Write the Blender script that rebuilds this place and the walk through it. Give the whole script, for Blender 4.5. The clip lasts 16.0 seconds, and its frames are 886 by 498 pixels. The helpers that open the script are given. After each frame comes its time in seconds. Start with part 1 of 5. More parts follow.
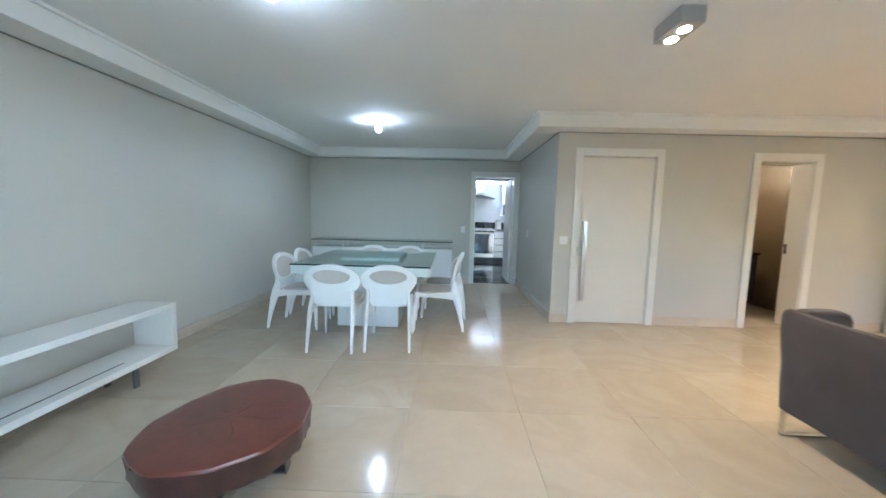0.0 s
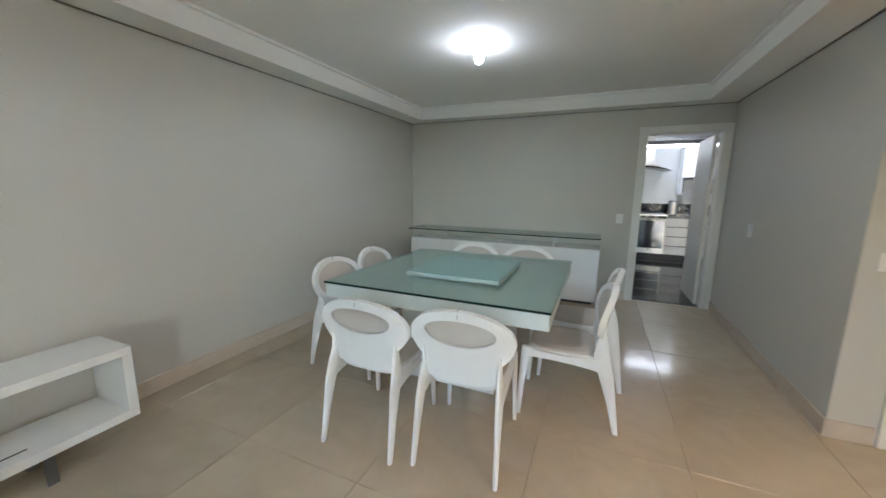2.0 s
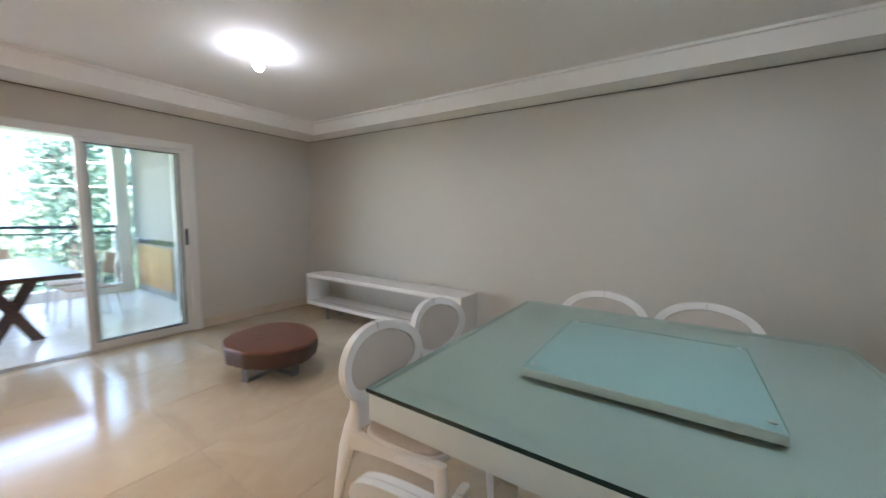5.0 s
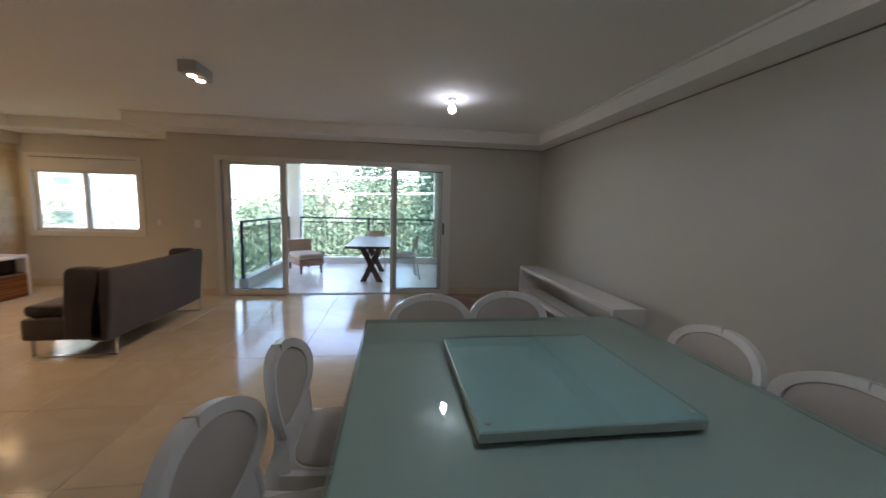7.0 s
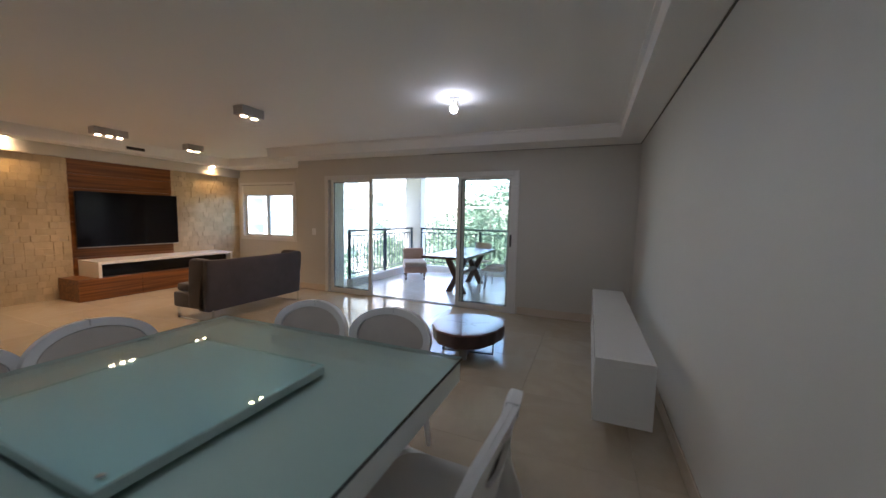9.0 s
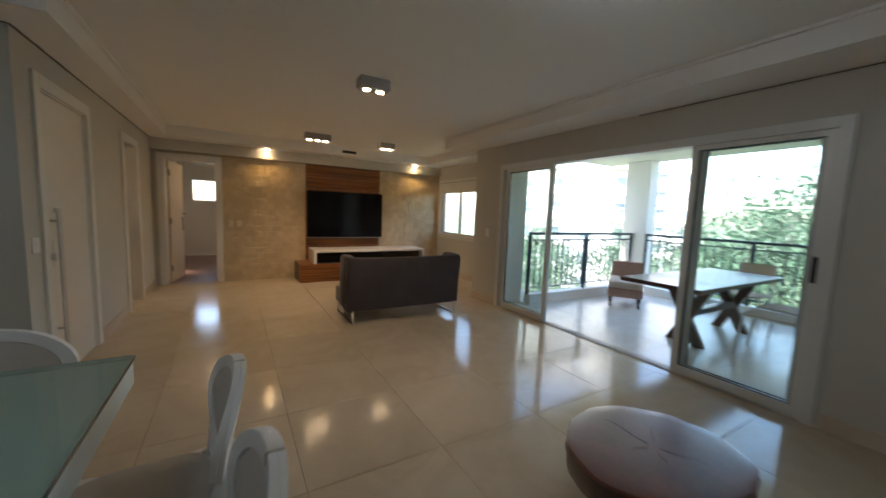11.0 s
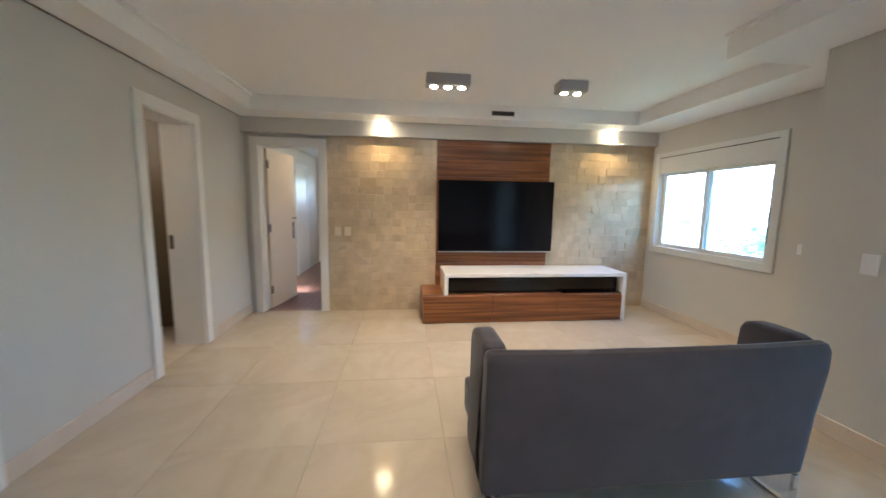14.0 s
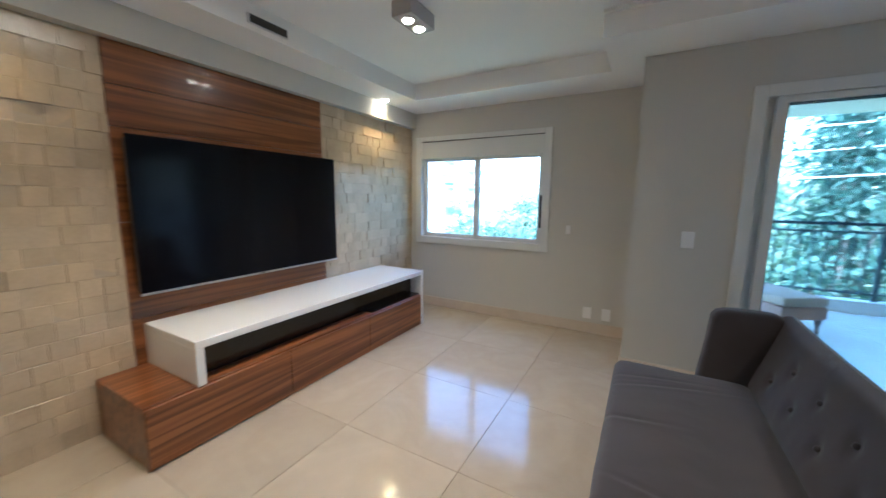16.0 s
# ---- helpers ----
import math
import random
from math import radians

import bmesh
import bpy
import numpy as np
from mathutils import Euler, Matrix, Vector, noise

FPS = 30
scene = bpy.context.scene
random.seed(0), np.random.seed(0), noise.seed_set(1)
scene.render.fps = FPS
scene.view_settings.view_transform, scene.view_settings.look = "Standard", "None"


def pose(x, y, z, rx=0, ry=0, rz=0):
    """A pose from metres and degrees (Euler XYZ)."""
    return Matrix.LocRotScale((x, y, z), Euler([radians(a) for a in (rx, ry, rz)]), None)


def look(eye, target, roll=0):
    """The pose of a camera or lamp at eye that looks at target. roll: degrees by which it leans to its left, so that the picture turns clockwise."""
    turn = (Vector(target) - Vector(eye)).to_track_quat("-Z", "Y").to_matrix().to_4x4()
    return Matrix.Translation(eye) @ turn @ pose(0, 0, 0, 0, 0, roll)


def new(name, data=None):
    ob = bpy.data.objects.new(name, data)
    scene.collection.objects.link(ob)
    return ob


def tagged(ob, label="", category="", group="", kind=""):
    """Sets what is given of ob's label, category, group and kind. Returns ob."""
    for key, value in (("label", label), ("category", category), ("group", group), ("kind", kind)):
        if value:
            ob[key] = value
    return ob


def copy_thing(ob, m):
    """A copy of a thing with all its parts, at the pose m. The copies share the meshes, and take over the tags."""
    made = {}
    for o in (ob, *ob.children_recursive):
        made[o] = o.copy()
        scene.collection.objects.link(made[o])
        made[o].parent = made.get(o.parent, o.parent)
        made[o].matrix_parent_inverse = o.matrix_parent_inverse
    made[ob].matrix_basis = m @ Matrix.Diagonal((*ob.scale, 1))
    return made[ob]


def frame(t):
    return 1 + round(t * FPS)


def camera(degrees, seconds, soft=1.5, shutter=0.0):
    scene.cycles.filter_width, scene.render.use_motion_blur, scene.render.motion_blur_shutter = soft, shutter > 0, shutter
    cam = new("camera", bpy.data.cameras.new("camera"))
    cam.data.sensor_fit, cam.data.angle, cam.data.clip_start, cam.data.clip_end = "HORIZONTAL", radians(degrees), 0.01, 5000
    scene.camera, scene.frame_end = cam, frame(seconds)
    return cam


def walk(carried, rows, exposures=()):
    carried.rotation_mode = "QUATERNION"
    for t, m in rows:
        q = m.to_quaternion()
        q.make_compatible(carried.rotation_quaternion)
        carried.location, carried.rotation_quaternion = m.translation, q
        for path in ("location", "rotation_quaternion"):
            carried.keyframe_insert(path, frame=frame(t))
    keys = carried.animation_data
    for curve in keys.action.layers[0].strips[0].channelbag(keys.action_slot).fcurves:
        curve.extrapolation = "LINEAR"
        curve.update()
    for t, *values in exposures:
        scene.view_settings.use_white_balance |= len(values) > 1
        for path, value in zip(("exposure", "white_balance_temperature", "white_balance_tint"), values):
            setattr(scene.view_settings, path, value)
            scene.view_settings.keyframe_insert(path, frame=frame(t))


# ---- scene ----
cam = camera(102.4, 16.0, shutter=0.4)
PATH = [
    (0, (0.79, 0.873, 1.344), (0.748, 2.863, 1.147), 1.4),
    (0.5, (0.718, 1.3, 1.376), (0.558, 3.269, 1.069), 1.2),
    (1, (0.658, 1.743, 1.393), (0.422, 3.711, 1.127), -0.7),
    (1.5, (0.687, 2.237, 1.399), (0.172, 4.146, 1.1), 0.4),
    (2, (0.767, 2.732, 1.415), (-0.016, 4.54, 1.075), 0.6),
    (2.5, (1.009, 3.184, 1.402), (-0.106, 4.812, 1.076), 0.1),
    (3, (1.244, 3.656, 1.36), (-0.231, 4.976, 1.073), 3.3),
    (3.5, (1.345, 4.103, 1.383), (-0.449, 4.935, 1.087), 0.2),
    (4, (1.436, 4.558, 1.376), (-0.536, 4.763, 1.118), -0.3),
    (4.5, (1.378, 4.937, 1.348), (-0.553, 4.455, 1.159), 1.9),
    (5, (1.376, 5.39, 1.345), (-0.283, 4.289, 1.155), 0.7),
    (5.2, (1.367, 5.573, 1.361), (-0.174, 4.316, 1.15), 0.8),
    (6.35, (0.95, 6.36, 1.385), (0.02, 4.48, 1.19), 0.1),
    (7.3, (0.172, 6.534, 1.416), (0.102, 4.548, 1.188), 0.6),
    (7.5, (-0.013, 6.541, 1.42), (-0.015, 4.549, 1.244), -0.8),
    (8, (-0.505, 6.55, 1.427), (-0.346, 4.567, 1.227), -0.5),
    (8.2, (-0.651, 6.508, 1.424), (-0.359, 4.535, 1.285), 0.7),
    (9.25, (-1.49, 5.80, 1.38), (-0.62, 3.95, 1.19), 0.3),
    (10.3, (-1.29, 4.918, 1.345), (-0.096, 3.326, 1.147), -0.2),
    (10.5, (-1.241, 4.702, 1.331), (0.114, 3.254, 1.076), 1.2),
    (11, (-1.126, 4.239, 1.363), (0.586, 3.227, 1.16), 2.2),
    (11.5, (-0.781, 3.852, 1.353), (1.121, 3.252, 1.199), 1.1),
    (12, (-0.436, 3.533, 1.385), (1.555, 3.397, 1.257), 2.0),
    (12.5, (0.067, 3.4, 1.368), (2.055, 3.299, 1.174), 2.1),
    (13, (0.54, 3.227, 1.362), (2.527, 3.35, 1.171), 0.6),
    (13.5, (1.079, 3.347, 1.369), (3.066, 3.444, 1.165), 2.8),
    (14, (1.592, 3.445, 1.377), (3.565, 3.227, 1.132), 0.9),
    (14.5, (2.157, 3.604, 1.359), (4.064, 3.047, 1.133), 1.0),
    (15, (2.631, 3.783, 1.363), (4.349, 2.814, 1.033), -0.4),
    (15.5, (3.155, 3.879, 1.351), (4.565, 2.499, 1.023), -0.8),
    (16, (3.58, 3.898, 1.361), (4.551, 2.173, 1.076), 0.6),
]
walk(cam, [(t, look(eye, target, roll)) for t, eye, target, roll in PATH],
     [(0, 4.85, 5050, 7), (1, 4.65, 5350, 9), (2, 4.55, 5950, 13), (2.5, 4.65, 6150, 16), (3, 4.85, 6100, 17), (3.5, 4.8, 6000, 18), (4, 4.8, 5950, 18), (4.5, 4.75, 6000, 18), (5, 4.5, 6150, 19), (7.5, 3.1, 6200, 21), (8.2, 3.4, 6050, 24), (10.5, 3.2, 5850, 14), (11.5, 2.9, 6600, 12), (12.2, 3.2, 6850, 11), (12.5, 3.45, 6000, 8), (13, 3.95, 5300, 8), (13.5, 4.2, 4950, 8), (14, 4.2, 4650, 8), (14.5, 4.1, 4400, 8), (15, 3.95, 4450, 8), (16, 3.8, 4300, 7)])
# ---- light values ----
SKY, SUN, SPOT_W, DL_W, BULB_W, KIT_W, LAV_W = 0.15, 5.0, 2.5, 1.6, 1.1, 0.5, 0.09

# ---- world, sun, lamps ----
world = bpy.data.worlds.new("sky")
scene.world = world
world.use_nodes = True
wn = world.node_tree.nodes
sky = wn.new("ShaderNodeTexSky")
sky.sky_type = 'NISHITA'
sky.sun_disc = False
sky.sun_elevation = radians(50)
sky.sun_rotation = radians(20)
sky.air_density, sky.dust_density, sky.ozone_density = 1.2, 1.5, 1.0
world.node_tree.links.new(sky.outputs[0], wn["Background"].inputs[0])
wn["Background"].inputs[1].default_value = SKY

sun_data = bpy.data.lights.new("sun", 'SUN')
sun_data.energy, sun_data.angle, sun_data.color = SUN, radians(10), (1, 0.95, 0.87)
sun = new("sun", sun_data)
sun.matrix_world = look((0, 0, 30), (-8.6, -23.6, 0))


def lamp(kind, at, watts, colour, radius=0.03, aim=None, cone=100, blend=0.6):
    d = bpy.data.lights.new("lamp", kind)
    d.energy, d.color, d.shadow_soft_size = watts, colour, radius
    if kind == 'SPOT':
        d.spot_size, d.spot_blend = radians(cone), blend
    o = new("lamp", d)
    o.matrix_world = look(at, aim) if aim else Matrix.Translation(at)
    return o


WARM, COOL = (1.0, 0.67, 0.35), (0.86, 0.95, 1.0)

# ---- materials ----


def mat(name, c, rough=0.5, metal=0.0, var=0.06, big=1.5, fine=60.0, bump=0.02, coat=0.0, rvar=0.05, stretch=None, per_piece=0.0, sheen=0.0):
    """A surface with variation at two scales, fine relief and uneven gloss."""
    m = bpy.data.materials.new(name)
    m.use_nodes = True
    nt = m.node_tree
    n, k = nt.nodes, nt.links
    b = n["Principled BSDF"]
    geo = n.new("ShaderNodeNewGeometry")
    mp = n.new("ShaderNodeMapping")
    if stretch:
        mp.inputs["Scale"].default_value = stretch
    k.new(geo.outputs["Position"], mp.inputs[0])
    n1 = n.new("ShaderNodeTexNoise")
    n1.inputs["Scale"].default_value, n1.inputs["Detail"].default_value = big, 5
    n2 = n.new("ShaderNodeTexNoise")
    n2.inputs["Scale"].default_value, n2.inputs["Detail"].default_value = fine, 3
    k.new(mp.outputs[0], n1.inputs["Vector"])
    k.new(mp.outputs[0], n2.inputs["Vector"])
    add = n.new("ShaderNodeMath")
    add.operation = 'MULTIPLY_ADD'
    add.inputs[1].default_value = 0.5
    k.new(n2.outputs[0], add.inputs[0])
    k.new(n1.outputs[0], add.inputs[2])
    rng = n.new("ShaderNodeMapRange")
    rng.inputs[1].default_value, rng.inputs[2].default_value = 0.45, 1.05
    rng.inputs[3].default_value, rng.inputs[4].default_value = 1 - var, 1 + var
    k.new(add.outputs[0], rng.inputs[0])
    val = rng.outputs[0]
    if per_piece:
        oi = n.new("ShaderNodeObjectInfo")
        r2 = n.new("ShaderNodeMapRange")
        r2.inputs[3].default_value, r2.inputs[4].default_value = 1 - per_piece, 1 + per_piece
        fr = n.new("ShaderNodeMath")
        fr.operation = 'ADD'
        k.new(oi.outputs["Random"], fr.inputs[0])
        k.new(geo.outputs["Random Per Island"], fr.inputs[1])
        wrap = n.new("ShaderNodeMath")
        wrap.operation = 'FRACT'
        k.new(fr.outputs[0], wrap.inputs[0])
        k.new(wrap.outputs[0], r2.inputs[0])
        mu = n.new("ShaderNodeMath")
        mu.operation = 'MULTIPLY'
        k.new(val, mu.inputs[0])
        k.new(r2.outputs[0], mu.inputs[1])
        val = mu.outputs[0]
    mix = n.new("ShaderNodeVectorMath")
    mix.operation = 'SCALE'
    mix.inputs[0].default_value = c
    k.new(val, mix.inputs["Scale"])
    k.new(mix.outputs[0], b.inputs["Base Color"])
    rr = n.new("ShaderNodeMapRange")
    rr.inputs[3].default_value, rr.inputs[4].default_value = max(0.01, rough - rvar), rough + rvar
    k.new(n1.outputs[0], rr.inputs[0])
    k.new(rr.outputs[0], b.inputs["Roughness"])
    b.inputs["Metallic"].default_value = metal
    b.inputs["Coat Weight"].default_value = coat
    b.inputs["Coat Roughness"].default_value = 0.06
    b.inputs["Sheen Weight"].default_value = sheen
    if bump:
        bp = n.new("ShaderNodeBump")
        bp.inputs["Strength"].default_value, bp.inputs["Distance"].default_value = bump * 10, 0.002
        k.new(n2.outputs[0], bp.inputs["Height"])
        k.new(bp.outputs[0], b.inputs["Normal"])
    return m


def glass(name, tint, ior=1.5):
    """A clear sheet: tinted see-through with a mirror gloss by angle."""
    m = bpy.data.materials.new(name)
    m.use_nodes = True
    nt = m.node_tree
    nt.nodes.remove(nt.nodes["Principled BSDF"])
    tr, gl, mx, fr = (nt.nodes.new("ShaderNode" + s) for s in ("BsdfTransparent", "BsdfGlossy", "MixShader", "LayerWeight"))
    tr.inputs[0].default_value = (*tint, 1)
    gl.inputs["Roughness"].default_value = 0.015
    pw, ma = nt.nodes.new("ShaderNodeMath"), nt.nodes.new("ShaderNodeMath")
    pw.operation, ma.operation = 'POWER', 'MULTIPLY_ADD'
    pw.inputs[1].default_value = 5
    base = ((ior - 1) / (ior + 1)) ** 2
    ma.inputs[1].default_value, ma.inputs[2].default_value = 1 - base, base
    nt.links.new(fr.outputs["Facing"], pw.inputs[0])
    nt.links.new(pw.outputs[0], ma.inputs[0])
    nt.links.new(ma.outputs[0], mx.inputs[0])
    nt.links.new(tr.outputs[0], mx.inputs[1])
    nt.links.new(gl.outputs[0], mx.inputs[2])
    nt.links.new(mx.outputs[0], nt.nodes["Material Output"].inputs[0])
    return m


def glow(name, c, strength):
    m = bpy.data.materials.new(name)
    m.use_nodes = True
    b = m.node_tree.nodes["Principled BSDF"]
    b.inputs["Base Color"].default_value = (0.8, 0.8, 0.8, 1)
    b.inputs["Emission Color"].default_value = (*c, 1)
    b.inputs["Emission Strength"].default_value = strength
    return m


def marble(name, c, rough, vein=0.06, per_piece=0.03):
    """Cream polished stone with cloudy drifts and thin veins."""
    m = mat(name, c, rough, var=0.05, big=1.1, fine=14, bump=0.0, rvar=0.04, per_piece=per_piece)
    nt = m.node_tree
    n, k = nt.nodes, nt.links
    b = n["Principled BSDF"]
    geo = n.new("ShaderNodeNewGeometry")
    oi = n.new("ShaderNodeObjectInfo")
    off = n.new("ShaderNodeVectorMath")
    off.operation = 'MULTIPLY_ADD'
    cmb = n.new("ShaderNodeCombineXYZ")
    k.new(oi.outputs["Random"], cmb.inputs[2])
    off.inputs[1].default_value = (1, 1, 40)
    k.new(cmb.outputs[0], off.inputs[0])
    k.new(geo.outputs["Position"], off.inputs[2])
    nz = n.new("ShaderNodeTexNoise")
    nz.inputs["Scale"].default_value, nz.inputs["Detail"].default_value, nz.inputs["Distortion"].default_value = 1.6, 8, 1.4
    k.new(off.outputs[0], nz.inputs["Vector"])
    ramp = n.new("ShaderNodeValToRGB")
    e = ramp.color_ramp.elements
    e[0].position, e[0].color = 0.36, (1, 1, 1, 1)
    e[1].position, e[1].color = 0.64, (1, 1, 1, 1)
    mid = ramp.color_ramp.elements.new(0.5)
    mid.color = (1 - vein, 1 - vein * 1.25, 1 - vein * 1.6, 1)
    k.new(nz.outputs[0], ramp.inputs[0])
    mul = n.new("ShaderNodeVectorMath")
    mul.operation = 'MULTIPLY'
    k.new(b.inputs["Base Color"].links[0].from_socket, mul.inputs[0])
    k.new(ramp.outputs[0], mul.inputs[1])
    k.new(mul.outputs[0], b.inputs["Base Color"])
    return m


def wood(name, dark, light, rough, along, coat=0.2, scale=7.0, per_piece=0.0):
    """Straight-grained wood veneer; along: the axis of the grain (0, 1 or 2)."""
    m = mat(name, light, rough, var=0.1, big=2, fine=90, bump=0.01, coat=coat, stretch=[0.12 if i == along else 1.0 for i in range(3)], per_piece=per_piece)
    nt = m.node_tree
    n, k = nt.nodes, nt.links
    b = n["Principled BSDF"]
    geo = n.new("ShaderNodeNewGeometry")
    mp = n.new("ShaderNodeMapping")
    mp.inputs["Scale"].default_value = [0.16 if i == along else 6.0 for i in range(3)]
    k.new(geo.outputs["Position"], mp.inputs[0])
    nz = n.new("ShaderNodeTexNoise")
    nz.inputs["Scale"].default_value, nz.inputs["Detail"].default_value, nz.inputs["Distortion"].default_value = scale, 9, 0.5
    k.new(mp.outputs[0], nz.inputs["Vector"])
    ramp = n.new("ShaderNodeValToRGB")
    e = ramp.color_ramp.elements
    e[0].position, e[0].color = 0.37, (*[d / l for d, l in zip(dark, light)], 1)
    e[1].position, e[1].color = 0.63, (1, 1, 1, 1)
    k.new(nz.outputs[0], ramp.inputs[0])
    mul = n.new("ShaderNodeVectorMath")
    mul.operation = 'MULTIPLY'
    k.new(b.inputs["Base Color"].links[0].from_socket, mul.inputs[0])
    k.new(ramp.outputs[0], mul.inputs[1])
    k.new(mul.outputs[0], b.inputs["Base Color"])
    return m


M_WALL = mat("wall_paint", (0.56, 0.54, 0.485), 0.6, var=0.035, big=0.8, fine=220, bump=0.025)
M_CEIL = mat("ceiling_paint", (0.86, 0.85, 0.82), 0.75, var=0.025, big=0.7, fine=150, bump=0.015)
M_TRIM = mat("white_lacquer_trim", (0.76, 0.74, 0.69), 0.35, var=0.03, big=2, fine=120, bump=0.01)
M_DOOR = mat("door_lacquer", (0.74, 0.70, 0.63), 0.4, var=0.04, big=1.2, fine=100, bump=0.012)
M_FLOOR = marble("cream_marble", (0.515, 0.44, 0.335), 0.13, vein=0.06, per_piece=0.05)
M_BASE = marble("cream_marble_base", (0.62, 0.53, 0.43), 0.2)
M_GROUT = mat("grout", (0.50, 0.44, 0.35), 0.7)
M_WHITE = mat("white_gloss_lacquer", (0.80, 0.79, 0.76), 0.22, var=0.02, big=2, fine=90, bump=0.0, coat=0.3)
M_PLAST = mat("white_plastic", (0.80, 0.79, 0.77), 0.33, var=0.03, big=3, fine=150, bump=0.008)
M_PAD = mat("beige_woven_pad", (0.56, 0.505, 0.45), 0.85, var=0.1, big=4, fine=420, bump=0.05, sheen=0.2)
M_TGLASS = glass("green_table_glass", (0.845, 0.905, 0.89), 1.5)
M_GEDGE = mat("glass_edge", (0.008, 0.032, 0.027), 0.12, var=0.15, bump=0.0)
M_TTOP = mat("white_table_under_glass", (0.72, 0.78, 0.75), 0.35, var=0.02, bump=0.0)
M_PANE = glass("window_glass", (0.93, 0.96, 0.95), 1.45)
M_ALU = mat("white_aluminium", (0.68, 0.68, 0.65), 0.35, var=0.03, bump=0.0)
M_STEEL = mat("brushed_steel", (0.62, 0.61, 0.59), 0.3, metal=1.0, var=0.06, big=3, fine=200, bump=0.01)
M_CHROME = mat("chrome", (0.78, 0.78, 0.78), 0.1, metal=1.0, var=0.02, bump=0.0)
M_BLACK = mat("black_plastic", (0.012, 0.012, 0.014), 0.35, var=0.1, bump=0.0)
M_SCREEN = mat("tv_screen", (0.004, 0.004, 0.006), 0.12, var=0.05, bump=0.0, rvar=0.01)
M_SCREEN.node_tree.nodes["Principled BSDF"].inputs["Specular IOR Level"].default_value = 0.25
M_SOFA = mat("grey_velvet", (0.046, 0.037, 0.041), 0.85, var=0.25, big=6, fine=300, bump=0.05, sheen=0.24)
M_WOODTV = wood("walnut_veneer", (0.115, 0.036, 0.009), (0.285, 0.108, 0.027), 0.3, 1, scale=4.5)
M_WOODFL = wood("wood_floor", (0.10, 0.04, 0.02), (0.22, 0.10, 0.055), 0.3, 0)
M_STUMP = mat("red_brown_lacquered_wood", (0.13, 0.034, 0.02), 0.3, var=0.3, big=5, fine=38, bump=0.03, coat=0.6)
M_STUMP.node_tree.nodes["Principled BSDF"].inputs["Coat Roughness"].default_value = 0.28
M_STUMPB = mat("dark_stained_bark_edge", (0.048, 0.016, 0.012), 0.38, var=0.4, big=9, fine=60, bump=0.06, coat=0.4)
M_CREAM = mat("cream_door_lacquer", (0.70, 0.59, 0.43), 0.4, var=0.05, big=1.5, fine=100, bump=0.012)
M_BRONZE = mat("dull_bronze", (0.10, 0.08, 0.06), 0.45, metal=0.7, var=0.1, bump=0.0)
M_DSTEEL = mat("smoked_steel", (0.20, 0.20, 0.21), 0.5, metal=0.8, var=0.08, bump=0.0)
M_CORR = mat("warm_corridor_paint", (0.66, 0.61, 0.53), 0.6, var=0.03, big=0.9, fine=180, bump=0.015)
M_STONE = mat("split_limestone", (0.55, 0.44, 0.29), 0.19, var=0.12, big=7, fine=60, bump=0.03, per_piece=0.09)
M_STONEB = mat("stone_bed", (0.46, 0.38, 0.27), 0.8, var=0.1)
M_DARKGLASS = mat("dark_smoked_glass", (0.008, 0.006, 0.006), 0.1, var=0.1, bump=0.0)
M_KFLOOR = mat("black_granite", (0.012, 0.013, 0.018), 0.08, var=0.4, big=20, fine=200, bump=0.0)
M_KWHITE = mat("kitchen_white", (0.80, 0.82, 0.84), 0.25, var=0.02, bump=0.0)
M_RAIL = mat("dark_blue_rail_paint", (0.022, 0.042, 0.07), 0.35, var=0.15, bump=0.01)
M_OUTW = mat("balcony_paint", (0.78, 0.76, 0.71), 0.8, var=0.05, big=1, fine=160, bump=0.03)
M_BTILE = marble("balcony_tile", (0.84, 0.82, 0.78), 0.2, vein=0.08)
M_TEAK = wood("dark_table_wood", (0.035, 0.016, 0.010), (0.10, 0.045, 0.028), 0.35, 1)
M_PINE = wood("honey_wood", (0.34, 0.17, 0.06), (0.50, 0.29, 0.12), 0.4, 2)
M_TERRA = mat("terracotta_fabric", (0.44, 0.27, 0.21), 0.85, var=0.12, big=4, fine=300, bump=0.04)
M_CREAMF = mat("cream_cushion_fabric", (0.50, 0.385, 0.30), 0.85, var=0.06, big=5, fine=300, bump=0.04)
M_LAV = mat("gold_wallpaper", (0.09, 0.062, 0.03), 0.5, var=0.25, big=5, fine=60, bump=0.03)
M_GREYN = mat("grey_niche", (0.27, 0.26, 0.24), 0.6, var=0.06)

# ---- mesh helpers ----


def bx(bm, x0, x1, y0, y1, z0, z1, bevel=0.0, seg=1):
    r = bmesh.ops.create_cube(bm, size=1)
    vs = r["verts"]
    for v in vs:
        v.co = ((x0 + x1) / 2 + v.co.x * (x1 - x0), (y0 + y1) / 2 + v.co.y * (y1 - y0), (z0 + z1) / 2 + v.co.z * (z1 - z0))
    if bevel:
        es = {e for v in vs for e in v.link_edges}
        bmesh.ops.bevel(bm, geom=list(es), offset=bevel, segments=seg, profile=0.5, affect='EDGES')
    return bm


def boxes(*bs, bevel=0.0, seg=1):
    bm = bmesh.new()
    for b in bs:
        bx(bm, *b, bevel=bevel, seg=seg)
    return bm


